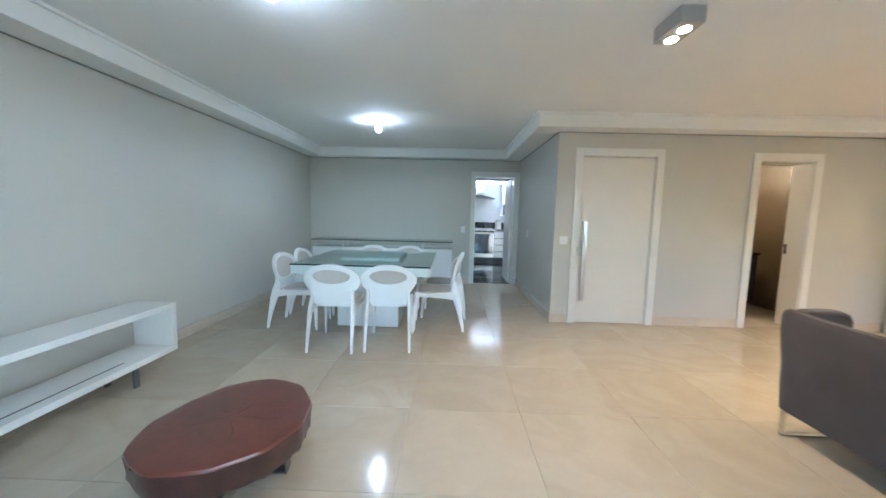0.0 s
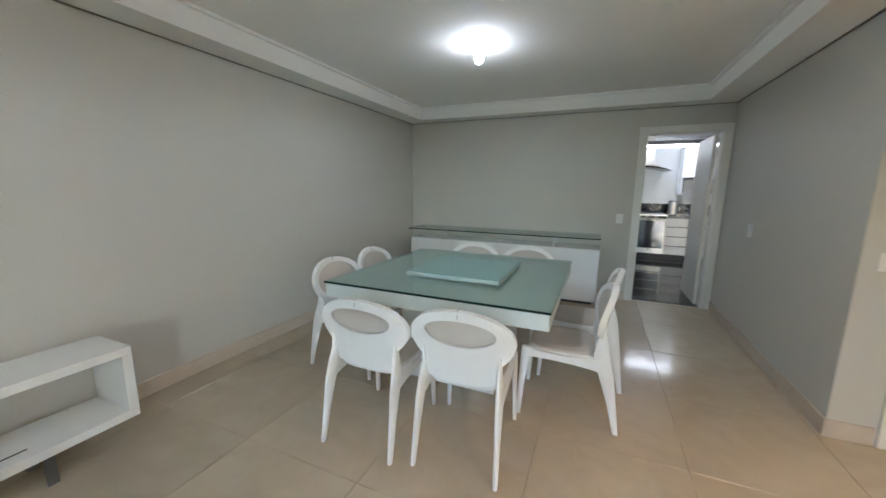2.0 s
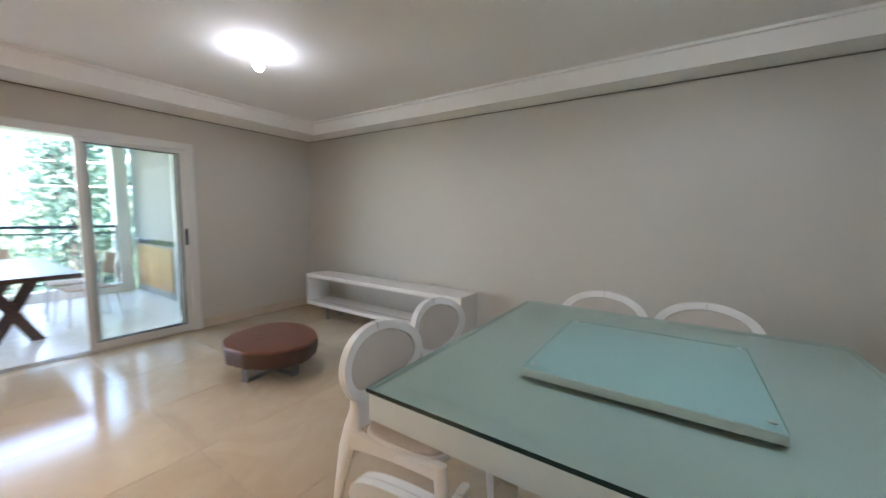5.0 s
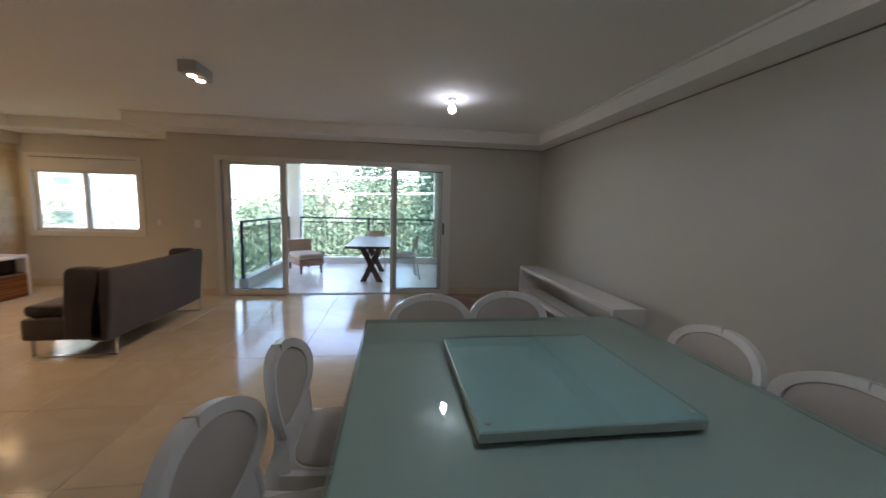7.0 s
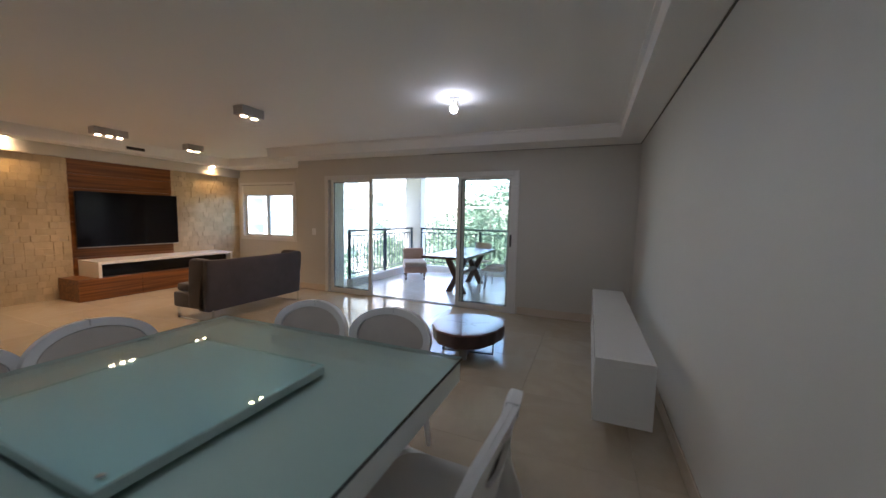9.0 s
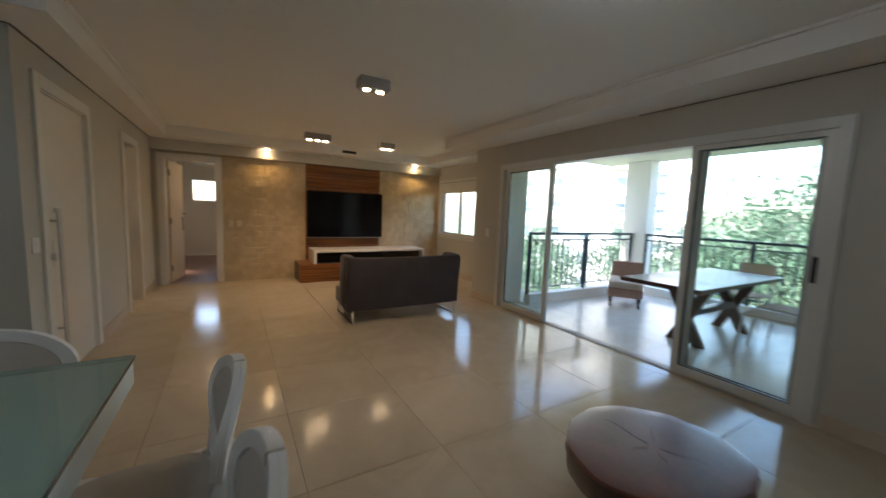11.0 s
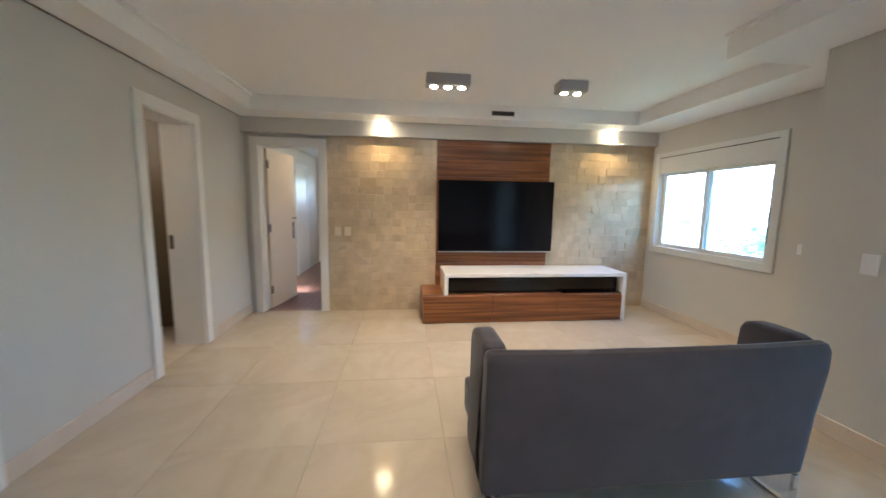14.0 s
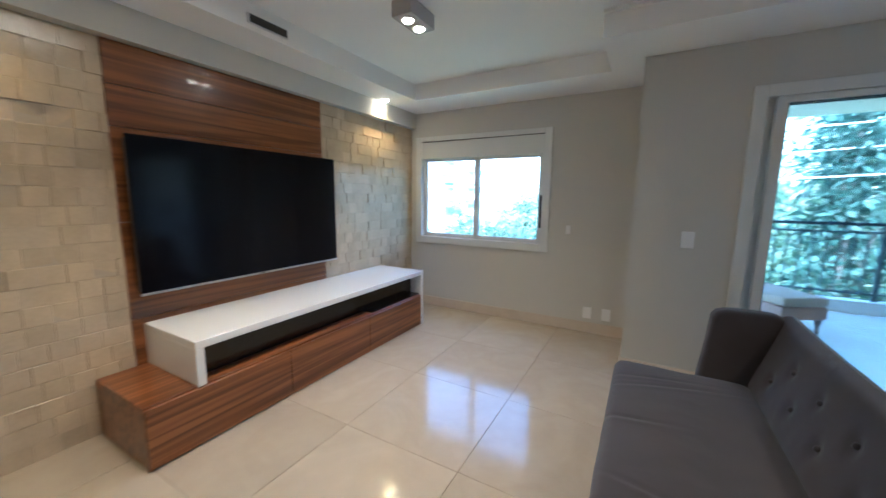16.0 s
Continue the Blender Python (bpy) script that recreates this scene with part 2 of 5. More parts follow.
def loft(bm, rings, cap=True, loop=True):
    vr = [[bm.verts.new(p) for p in r] for r in rings]
    n = len(rings[0])
    for a, b in zip(vr, vr[1:]):
        for i in range(n if loop else n - 1):
            bm.faces.new((a[i], a[(i + 1) % n], b[(i + 1) % n], b[i]))
    if cap:
        bm.faces.new(list(reversed(vr[0])))
        bm.faces.new(vr[-1])
    return bm


def limb(bm, pts, sizes, n=10, square=2.6):
    """A rounded bar along pts, with (width x, width y) at each."""
    rings = []
    for p, (w, d) in zip(pts, sizes):
        ring = []
        for i in range(n):
            a = 2 * math.pi * i / n
            c, s = math.cos(a), math.sin(a)
            q = 2 / square
            ring.append((p[0] + w / 2 * math.copysign(abs(c) ** q, c), p[1] + d / 2 * math.copysign(abs(s) ** q, s), p[2]))
        rings.append(ring)
    if rings[0][0][2] > rings[-1][0][2]:
        rings.reverse()
    return loft(bm, rings)


def tube(bm, pts, r, n=8):
    """A round bar swept along pts."""
    pts = [Vector(p) for p in pts]
    rings, up = [], Vector((0, 0, 1))
    for i, p in enumerate(pts):
        d = (pts[min(i + 1, len(pts) - 1)] - pts[max(i - 1, 0)]).normalized()
        s = d.cross(up if abs(d.z) < 0.95 else Vector((1, 0, 0))).normalized()
        t = s.cross(d)
        rings.append([p + r * (math.cos(2 * math.pi * j / n) * s + math.sin(2 * math.pi * j / n) * t) for j in range(n)])
    return loft(bm, rings)


def cyl(bm, x, y, z0, z1, r, r2=None, n=24):
    r2 = r if r2 is None else r2
    return loft(bm, [[(x + q * math.cos(2 * math.pi * j / n), y + q * math.sin(2 * math.pi * j / n), z) for j in range(n)] for q, z in ((r, z0), (r2, z1))])


def origin_of(ob):
    v = Vector((0, 0, 0))
    while ob:
        v += ob.location
        ob = ob.parent
    return v


def part(name, bm, material, parent=None, label="", smooth=False):
    """Links a bmesh, given in world places, as one mesh under parent."""
    me = bpy.data.meshes.new(name)
    bmesh.ops.recalc_face_normals(bm, faces=bm.faces)
    if parent:
        bmesh.ops.translate(bm, vec=-origin_of(parent), verts=bm.verts)
    for f in bm.faces:
        f.smooth = smooth
    bm.to_mesh(me)
    bm.free()
    if smooth:
        me.set_sharp_from_angle(angle=radians(38))
    me.materials.append(material)
    ob = new(name, me)
    if parent:
        ob.parent = parent
    if label:
        ob["label"] = label
    return ob


def thing(name, at, label, category, group=""):
    ob = new(name)
    ob.empty_display_size = 0.1
    ob.location = at
    return tagged(ob, label, category, group)


def setting(name, bm, material, label="", category="", smooth=False):
    return tagged(part(name, bm, material, None, "", smooth), label, category, "", "structure")

# ---- the large structure ----
XW, XE, YN, YD, XR, YS, YB = -1.95, 6.22, 7.78, 5.355, 2.08, 0.83, 0.09
XJ, ZS, ZC, T = 3.66, 2.37, 2.53, 0.14

setting("wall_west", boxes((XW - T, XW, -0.4, YN + T, 0, 2.7)), M_WALL, "plain warm grey painted wall", "wall")
# north wall, kitchen door
KX0, KX1, KH = 1.23, 2.0, 2.08
setting("wall_north", boxes((XW, KX0, YN, YN + T, 0, 2.7), (KX0, KX1, YN, YN + T, KH, 2.7), (KX1, XR + T, YN, YN + T, 0, 2.7)), M_WALL, "warm grey painted wall with a kitchen doorway", "wall")
setting("wall_return", boxes((XR, XR + T, YD + T, YN, 0, 2.7)), M_WALL, "warm grey painted side wall", "wall")
# door wall
FX0, FX1, LX0, LX1, DH = 2.375, 3.285, 4.50, 5.17, 2.105
setting("wall_entrance", boxes((XR, FX0, YD, YD + T, 0, 2.7), (FX0, FX1, YD, YD + T, DH, 2.7), (FX1, LX0, YD, YD + T, 0, 2.7),
                               (LX0, LX1, YD, YD + T, DH - 0.02, 2.7), (LX1, XE, YD, YD + T, 0, 2.7)), M_WALL, "warm grey painted wall with two doorways", "wall")
# television wall
CY0, CY1, CH = 4.48, 5.20, 2.07
setting("wall_television", boxes((XE, XE + T, YB - T, CY0, 0, 2.7), (XE, XE + T, CY0, CY1, CH, 2.7), (XE, XE + T, CY1, YD + T, 0, 2.7)), M_WALL, "painted wall behind the stone cladding", "wall")
setting("wall_header", boxes((XE - 0.1, XE, YB, YD, 2.195, 2.7)), M_WALL, "painted plaster beam over the stone cladding", "beam")
# window wall and jog
WX0, WX1, WZ0, WZ1 = 4.50, 6.06, 0.85, 2.04
setting("wall_window", boxes((XJ, WX0, YB - T, YB, 0, 2.7), (WX0, WX1, YB - T, YB, 0, WZ0), (WX0, WX1, YB - T, YB, WZ1, 2.7), (WX1, XE, YB - T, YB, 0, 2.7)), M_WALL, "painted wall with a sliding window", "wall")
# balcony wall
BX0, BX1, BH = -0.385, 2.98, 2.03
setting("wall_south", boxes((XW, BX0, YS - T, YS, 0, 2.7), (BX0, BX1, YS - T, YS, BH, 2.7), (BX1, XJ, YS - T, YS, 0, 2.7), (XJ - T, XJ, YB - T, YS - T, 0, 2.7)), M_WALL, "painted wall with the wide balcony opening", "wall")

# ceilings
setting("ceiling", boxes((XW - T, XE + T, -0.4, YN + T, 2.7, 2.8), (-1.68, 1.77, 1.30, 7.54, ZC, 2.7), (1.77, 5.78, 1.30, 5.094, ZC, 2.7), (3.90, 5.78, 0.62, 1.30, ZC, 2.7)), M_CEIL, "flat white painted ceiling", "ceiling")
setting("ceiling_soffit", boxes(
    (XW, -1.68, YS, YN, ZS, 2.7), (-1.68, 1.77, 7.54, YN, ZS, 2.7), (1.77, XR, 5.094, YN, ZS, 2.7), (XR, XE - 0.1, 5.094, YD, ZS, 2.7),
    (-1.68, 3.90, YS, 1.30, ZS, 2.7), (3.90, 5.78, YB, 0.62, ZS, 2.7), (XJ, 3.90, YB, YS, ZS, 2.7), (5.78, XE - 0.1, YB, 5.094, ZS, 2.7)), M_CEIL, "lowered white plaster border of the ceiling", "ceiling")
# small stepped cornice at the top of the border
cz = ZC - 0.022
setting("cornice", boxes((-1.68, -1.65, 1.33, 7.51, cz, ZC - 0.001), (-1.68, 1.77, 7.51, 7.54, cz, ZC - 0.001), (1.74, 1.77, 5.094, 7.51, cz, ZC - 0.001),
                         (1.74, 5.78, 5.064, 5.094, cz, ZC - 0.001), (-1.68, 3.90, 1.30, 1.33, cz, ZC - 0.001)), M_CEIL, "thin stepped plaster cornice", "cornice")
# dark strips painted as the shade of the gap where the border meets the walls
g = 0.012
M_GAP = mat("painted_gap_shade", (0.2, 0.19, 0.17), 0.9)
setting("trim_gap_shade", boxes((XW + 0.002, XW + g, YS, YN, ZS - 0.008, ZS - 0.001), (XW + g, XR - g, YN - g, YN - 0.002, ZS - 0.008, ZS - 0.001), (XR - g, XR - 0.002, YD, YN, ZS - 0.008, ZS - 0.001),
                                 (XW + g, 1.0, YS + 0.002, YS + g, ZS - 0.008, ZS - 0.001), (XR, XE - 0.1, YD - g, YD - 0.002, ZS - 0.008, ZS - 0.001)), M_GAP, "dark strip painted as the shade of the joint under the ceiling border", "trim")

# floor bed
setting("floor", boxes((XW - T, XE + T, -0.4, YN + T, -0.2, -0.006)), M_GROUT, "polished cream marble tile floor", "floor")

# baseboards
BBH, BBT = 0.11, 0.012


def baseboard(name, x0, x1, y0, y1):
    setting(name, bx(bmesh.new(), x0, x1, y0, y1, 0.0, BBH, 0.003), M_BASE, "cream marble skirting board", "baseboard")


baseboard("baseboard_1", XW, XW + BBT, YS, YN)
baseboard("baseboard_2", XW + BBT, 1.15, YN - BBT, YN)
baseboard("baseboard_3", XR - BBT, XR, YD - BBT, YN)
baseboard("baseboard_4", XR, 2.285, YD - BBT, YD)
baseboard("baseboard_5", 3.365, 4.41, YD - BBT, YD)
baseboard("baseboard_6", 5.255, XE, YD - BBT, YD)
baseboard("baseboard_7", XJ, XE, YB, YB + BBT)
baseboard("baseboard_8", XW + BBT, -0.47, YS, YS + BBT)
baseboard("baseboard_9", 3.04, XJ + BBT, YS, YS + BBT)
baseboard("baseboard_10", XJ, XJ + BBT, YB + BBT, YS)


def casing_y(name, x0, x1, h, yf, face, depth=T, w=0.08, t=0.02):
    """White door casing in a wall of constant y; face: -1 when it shows on the low-y side."""
    ya, yb = (yf - t, yf) if face < 0 else (yf, yf + t)
    bm = boxes((x0 - w, x0 + 0.012, ya, yb, 0, h + w), (x1 - 0.012, x1 + w, ya, yb, 0, h + w), (x0 + 0.012, x1 - 0.012, ya, yb, h - 0.012, h + w),
               (x0, x0 + 0.02, yf, yf + depth, 0, h), (x1 - 0.02, x1, yf, yf + depth, 0, h), (x0 + 0.02, x1 - 0.02, yf, yf + depth, h - 0.02, h), bevel=0.003)
    return setting(name, bm, M_TRIM, "white lacquered door casing", "door frame")


casing_y("door_frame_1", FX0, FX1, DH, YD, -1)
casing_y("door_frame_2", LX0, LX1, DH - 0.02, YD, -1, depth=0.28)
casing_y("door_frame_3", KX0, KX1, KH, YN, -1, w=0.075)
w = 0.085
setting("door_frame_4", boxes((XE - 0.045, XE - 0.001, CY0 - w, CY0 + 0.012, 0, CH + w), (XE - 0.045, XE - 0.001, CY1 - 0.012, CY1 + w, 0, CH + w), (XE - 0.045, XE - 0.001, CY0 + 0.012, CY1 - 0.012, CH - 0.012, CH + w),
                              (XE, XE + T, CY0, CY0 + 0.02, 0, CH), (XE, XE + T, CY1 - 0.02, CY1, 0, CH), (XE, XE + T, CY0 + 0.02, CY1 - 0.02, CH - 0.02, CH), bevel=0.003), M_TRIM, "white lacquered door casing", "door frame")

# ---- doors ----
d = setting("door_1", bx(bmesh.new(), FX0 + 0.022, FX1 - 0.022, YD + 0.012, YD + 0.052, 0.006, DH - 0.024, 0.002), M_DOOR, "closed cream lacquered entrance door with long steel pull", "door")
# unseen wall, added so that no sky light leaks under the entrance door
setting("lobby_light_block", boxes((FX0 - 0.1, FX1 + 0.1, YD + T + 0.002, YD + T + 0.06, 0.0, 2.3)), M_WALL, "unseen wall added behind the entrance door to block outside light", "wall")
hx = 2.445
part("pull_bar", bx(bmesh.new(), hx - 0.027, hx + 0.027, YD - 0.056, YD - 0.042, 0.30, 1.29, 0.003), M_STEEL, d, "brushed steel pull bar")
for z in (0.42, 1.2):
    b = bmesh.new()
    tube(b, [(hx, YD + 0.011, z), (hx, YD - 0.041, z)], 0.009, 10)
    part("standoff", b, M_STEEL, d)
part("top_tab", boxes((hx - 0.045, hx + 0.018, YD - 0.05, YD - 0.038, 1.26, 1.29)), M_STEEL, d)
b = bmesh.new()
tube(b, [(hx - 0.06, YD + 0.011, 0.95), (hx - 0.06, YD - 0.03, 0.95), (hx - 0.06, YD - 0.045, 0.95)], 0.026, 16)
part("door_knob", b, M_STEEL, d, "round steel lock knob", True)
part("lock_plate", bx(bmesh.new(), hx - 0.05, hx + 0.03, YD - 0.004, YD + 0.0115, 0.86, 1.06, 0.003), M_STEEL, d)

d = setting("door_2", boxes((LX0 + 0.024, LX0 + 0.06, YD + 0.285, YD + 0.92, 0.006, 2.05), bevel=0.002), M_CREAM, "open cream lavatory door", "door")
b = bmesh.new()
tube(b, [(LX0 + 0.06, YD + 0.80, 1.0), (LX0 + 0.115, YD + 0.80, 1.0)], 0.012, 10)
tube(b, [(LX0 + 0.11, YD + 0.81, 1.0), (LX0 + 0.11, YD + 0.69, 1.0)], 0.009, 10)
part("door_handle", b, M_STEEL, d, "steel lever handle", True)
part("strike_plate", boxes((LX1 - 0.0225, LX1 - 0.0202, YD + 0.225, YD + 0.262, 0.93, 1.06)), M_BRONZE, bpy.data.objects["door_frame_2"], "bronze strike plate")

d = setting("door_3", boxes((KX1 - 0.06, KX1 - 0.024, YN + T + 0.01, YN + T + 0.75, 0.006, KH - 0.03), bevel=0.002), M_DOOR, "open white kitchen door", "door")
part("hinge", boxes((KX1 - 0.024, KX1 - 0.02, YN + 0.09, YN + T + 0.03, 0.22, 0.32)), M_STEEL, d)
part("hinge", boxes((KX1 - 0.024, KX1 - 0.02, YN + 0.09, YN + T + 0.03, 1.0, 1.10)), M_STEEL, d)
part("hinge", boxes((KX1 - 0.024, KX1 - 0.02, YN + 0.09, YN + T + 0.03, 1.78, 1.88)), M_STEEL, d)

# corridor door, swung into the corridor
d = tagged(new("door_4"), "open cream corridor door with bronze lock plate", "door", "", "structure")
leafm = bx(bmesh.new(), 0, 0.70, -0.035, 0, 0.006, 2.04, 0.002)
part("leaf", leafm, M_CREAM, d)
part("lock_plate", boxes((0.615, 0.665, -0.041, -0.0352, 0.86, 1.10), bevel=0.002), M_BRONZE, d)
b = bmesh.new()
tube(b, [(0.64, -0.04, 1.16), (0.64, -0.085, 1.16), (0.53, -0.09, 1.16)], 0.009, 10)
part("door_handle", b, M_BRONZE, d, "", True)
for z in (0.2, 1.0, 1.8):
    part("hinge", boxes((-0.02, 0.02, -0.045, -0.0352, z, z + 0.1)), M_BRONZE, d)
d.matrix_world = pose(XE + T - 0.02, CY1 - 0.022, 0, 0, 0, -9)

# ---- balcony sliding doors ----
fr = tagged(new("door_5"), "white aluminium sliding balcony doors, the middle open", "sliding door", "", "structure")
ya, yb = YS - 0.10, YS + 0.022
part("frame", boxes((BX0 - 0.055, BX0 + 0.02, ya, yb, 0.0, BH + 0.055), (BX1 - 0.02, BX1 + 0.055, ya, yb, 0.0, BH + 0.055), (BX0 + 0.02, BX1 - 0.02, ya, yb, BH - 0.02, BH + 0.055), bevel=0.003), M_ALU, fr)
part("floor_track", boxes((BX0 + 0.02, BX1 - 0.02, ya, yb - 0.022, -0.004, 0.004), (BX0 + 0.02, BX1 - 0.02, ya + 0.030, ya + 0.038, 0.004, 0.014), (BX0 + 0.02, BX1 - 0.02, ya + 0.075, ya + 0.083, 0.004, 0.014)), M_STEEL, fr)


def sash(x0, x1, y0, y1):
    p = part("sash", boxes((x0, x0 + 0.055, y0, y1, 0.015, BH - 0.021), (x1 - 0.055, x1, y0, y1, 0.015, BH - 0.021), (x0 + 0.055, x1 - 0.055, y0, y1, 0.015, 0.085), (x0 + 0.055, x1 - 0.055, y0, y1, BH - 0.06, BH - 0.021), bevel=0.002), M_ALU, fr)
    ym = (y0 + y1) / 2
    gp = part("pane", boxes((x0 + 0.055, x1 - 0.055, ym - 0.003, ym + 0.003, 0.085, BH - 0.06)), M_PANE, p)
    gp.visible_shadow = False
    part("gasket", boxes((x0 + 0.055, x0 + 0.062, ym - 0.008, ym + 0.008, 0.085, BH - 0.06), (x1 - 0.062, x1 - 0.055, ym - 0.008, ym + 0.008, 0.085, BH - 0.06),
                         (x0 + 0.062, x1 - 0.062, ym - 0.008, ym + 0.008, 0.085, 0.092), (x0 + 0.062, x1 - 0.062, ym - 0.008, ym + 0.008, BH - 0.067, BH - 0.06)), M_BLACK, p)
    return p


sash(2.09, BX1 - 0.02, ya + 0.005, ya + 0.05)
sash(2.05, BX1 - 0.07, ya + 0.055, ya + 0.10)
s2 = sash(BX0 + 0.02, 0.50, ya + 0.055, ya + 0.10)
sash(BX0 + 0.05, 0.46, ya + 0.005, ya + 0.05)
part("sash_lock", boxes((BX0 + 0.032, BX0 + 0.06, ya + 0.1005, ya + 0.115, 0.98, 1.16), bevel=0.003), M_BLACK, s2, "dark sash lock")

# ---- sliding window with roller shutter box ----
wd = tagged(new("window_1"), "white aluminium two-leaf sliding window with a roller shutter box", "window", "", "structure")
y0, y1 = YB - 0.09, YB + 0.02
part("window_frame", boxes((WX0 - 0.05, WX0 + 0.03, y0, y1, WZ0 - 0.05, WZ1 + 0.045), (WX1 - 0.03, WX1 + 0.05, y0, y1, WZ0 - 0.05, WZ1 + 0.045),
                           (WX0 + 0.03, WX1 - 0.03, y0, y1, WZ0 - 0.05, WZ0 + 0.03), (WX0 + 0.03, WX1 - 0.03, y0, y1, WZ1 - 0.01, WZ1 + 0.045), bevel=0.003), M_ALU, wd)
part("shutter_box", boxes((WX0 + 0.03, WX1 - 0.03, y0, y1 - 0.012, WZ1 - 0.215, WZ1 - 0.012), bevel=0.003), M_ALU, wd, "flat white roller shutter box")
part("shadow_line", boxes((WX0 + 0.03, WX1 - 0.03, y1 - 0.012, y1 - 0.004, WZ1 - 0.018, WZ1 - 0.011)), M_BLACK, wd)
for x0, x1, yy in ((WX0 + 0.03, 5.33, YB - 0.045), (5.27, WX1 - 0.03, YB - 0.075)):
    za, zb = WZ0 + 0.031, WZ1 - 0.216
    p = part("sash", boxes((x0, x0 + 0.05, yy, yy + 0.025, za, zb), (x1 - 0.05, x1, yy, yy + 0.025, za, zb), (x0 + 0.05, x1 - 0.05, yy, yy + 0.025, za, za + 0.045), (x0 + 0.05, x1 - 0.05, yy, yy + 0.025, zb - 0.03, zb), bevel=0.002), M_ALU, wd)
    gp = part("pane", boxes((x0 + 0.05, x1 - 0.05, yy + 0.01, yy + 0.015, za + 0.045, zb - 0.03)), M_PANE, p)
    gp.visible_shadow = False
part("window_latch", boxes((WX0 + 0.036, WX0 + 0.062, YB - 0.0195, YB - 0.005, 1.05, 1.4), bevel=0.003), M_BLACK, wd, "dark latch strip")

# ---- dining table ----
tx0, tx1, ty0, ty1, tz = -0.91, 0.585, 4.57, 6.05, 0.78
cx, cy = (tx0 + tx1) / 2, (ty0 + ty1) / 2
t = thing("dining_table", (cx, cy, 0), "square white lacquered dining table with green glass top", "table")
part("pedestal", bx(bmesh.new(), cx - 0.36, cx + 0.36, cy - 0.36, cy + 0.36, 0.0, 0.672, 0.004), M_WHITE, t, "white square pedestal")
part("tabletop", bx(bmesh.new(), tx0 + 0.006, tx1 - 0.006, ty0 + 0.006, ty1 - 0.006, 0.672, 0.766, 0.003), M_TTOP, t, "white top slab under the glass")
part("glass_top", boxes((tx0 + 0.0016, tx1 - 0.0016, ty0 + 0.0016, ty1 - 0.0016, 0.769, 0.7815)), M_TGLASS, t, "green tinted glass sheet")
part("glass_edge", boxes((tx0, tx0 + 0.0007, ty0, ty1, 0.7665, 0.781), (tx1 - 0.0007, tx1, ty0, ty1, 0.7665, 0.781), (tx0 + 0.0007, tx1 - 0.0007, ty0, ty0 + 0.0007, 0.7665, 0.781), (tx0 + 0.0007, tx1 - 0.0007, ty1 - 0.0007, ty1, 0.7665, 0.781)), M_GEDGE, t, "dark green polished edge")
e0, e1 = 0.0008, 0.0014
part("edge_backing", boxes((tx0 + e0, tx0 + e1, ty0 + e0, ty1 - e0, 0.7668, 0.7808), (tx1 - e1, tx1 - e0, ty0 + e0, ty1 - e0, 0.7668, 0.7808), (tx0 + e1, tx1 - e1, ty0 + e0, ty0 + e1, 0.7668, 0.7808), (tx0 + e1, tx1 - e1, ty1 - e1, ty1 - e0, 0.7668, 0.7808)), M_TTOP, t, "pale inner side of the edge")
part("riser", boxes((-0.42, 0.13, 5.04, 5.58, 0.766, 0.769)), M_TTOP, t, "white block between slab and glass")
# turning tray in the middle
tr = thing("lazy_susan", (cx, cy + 0.0, 0.781), "square raised tray with pale glass on the dining table", "tray")
rx0, rx1, ry0, ry1 = -0.485, 0.205, 4.955, 5.65
part("tray_body", bx(bmesh.new(), rx0, rx1, ry0, ry1, 0.7815, 0.811, 0.002), mat("pale_green_glass_edge", (0.46, 0.56, 0.53), 0.15, var=0.03, bump=0.0), tr)
part("tray_glass", boxes((rx0 + 0.002, rx1 - 0.002, ry0 + 0.002, ry1 - 0.002, 0.8135, 0.8205)), glass("pale_glass", (0.86, 0.97, 0.97)), tr)
part("tray_top", boxes((rx0 + 0.004, rx1 - 0.004, ry0 + 0.004, ry1 - 0.004, 0.8112, 0.8130)), mat("pale_back_paint", (0.56, 0.65, 0.64), 0.3, var=0.02, bump=0.0), tr)
for sx in (rx0 + 0.03, rx1 - 0.03):
    for sy in (ry0 + 0.03, ry1 - 0.03):
        b = bmesh.new()
        cyl(b, sx, sy, 0.8206, 0.8235, 0.009, n=12)
        part("screw_cap", b, M_STEEL, tr)

# ---- dining chairs ----


def back_y(x, z):
    return -0.195 - 0.20 * (z - 0.45) + 0.55 * x * x


def oval(a, b, zc, k, n, lower=2.0):
    """A point of the back's outline at step k of n."""
    u = 2 * math.pi * k / n
    c, s = math.cos(u), math.sin(u)
    q = 2 / (lower if s < 0 else 2.0)
    return a * math.copysign(abs(c) ** q, c), zc + b * math.copysign(abs(s) ** q, s)


def shell(bm, outer, inner, th, front=0.0):
    """A curved plate between two outlines of x, z pairs."""
    rings = []
    for o, dy in ((inner, 0), (outer, 0), (outer, -th), (inner, -th)):
        rings.append([(x, back_y(x, z) + dy + front, z) for x, z in o])
    rings.append(rings[0])
    vr = [[bm.verts.new(p) for p in r] for r in rings[:4]]
    n = len(outer)
    for a in range(4):
        for i in range(n):
            A, B = vr[a], vr[(a + 1) % 4]
            bm.faces.new((A[i], A[(i + 1) % n], B[(i + 1) % n], B[i]))
    return bm


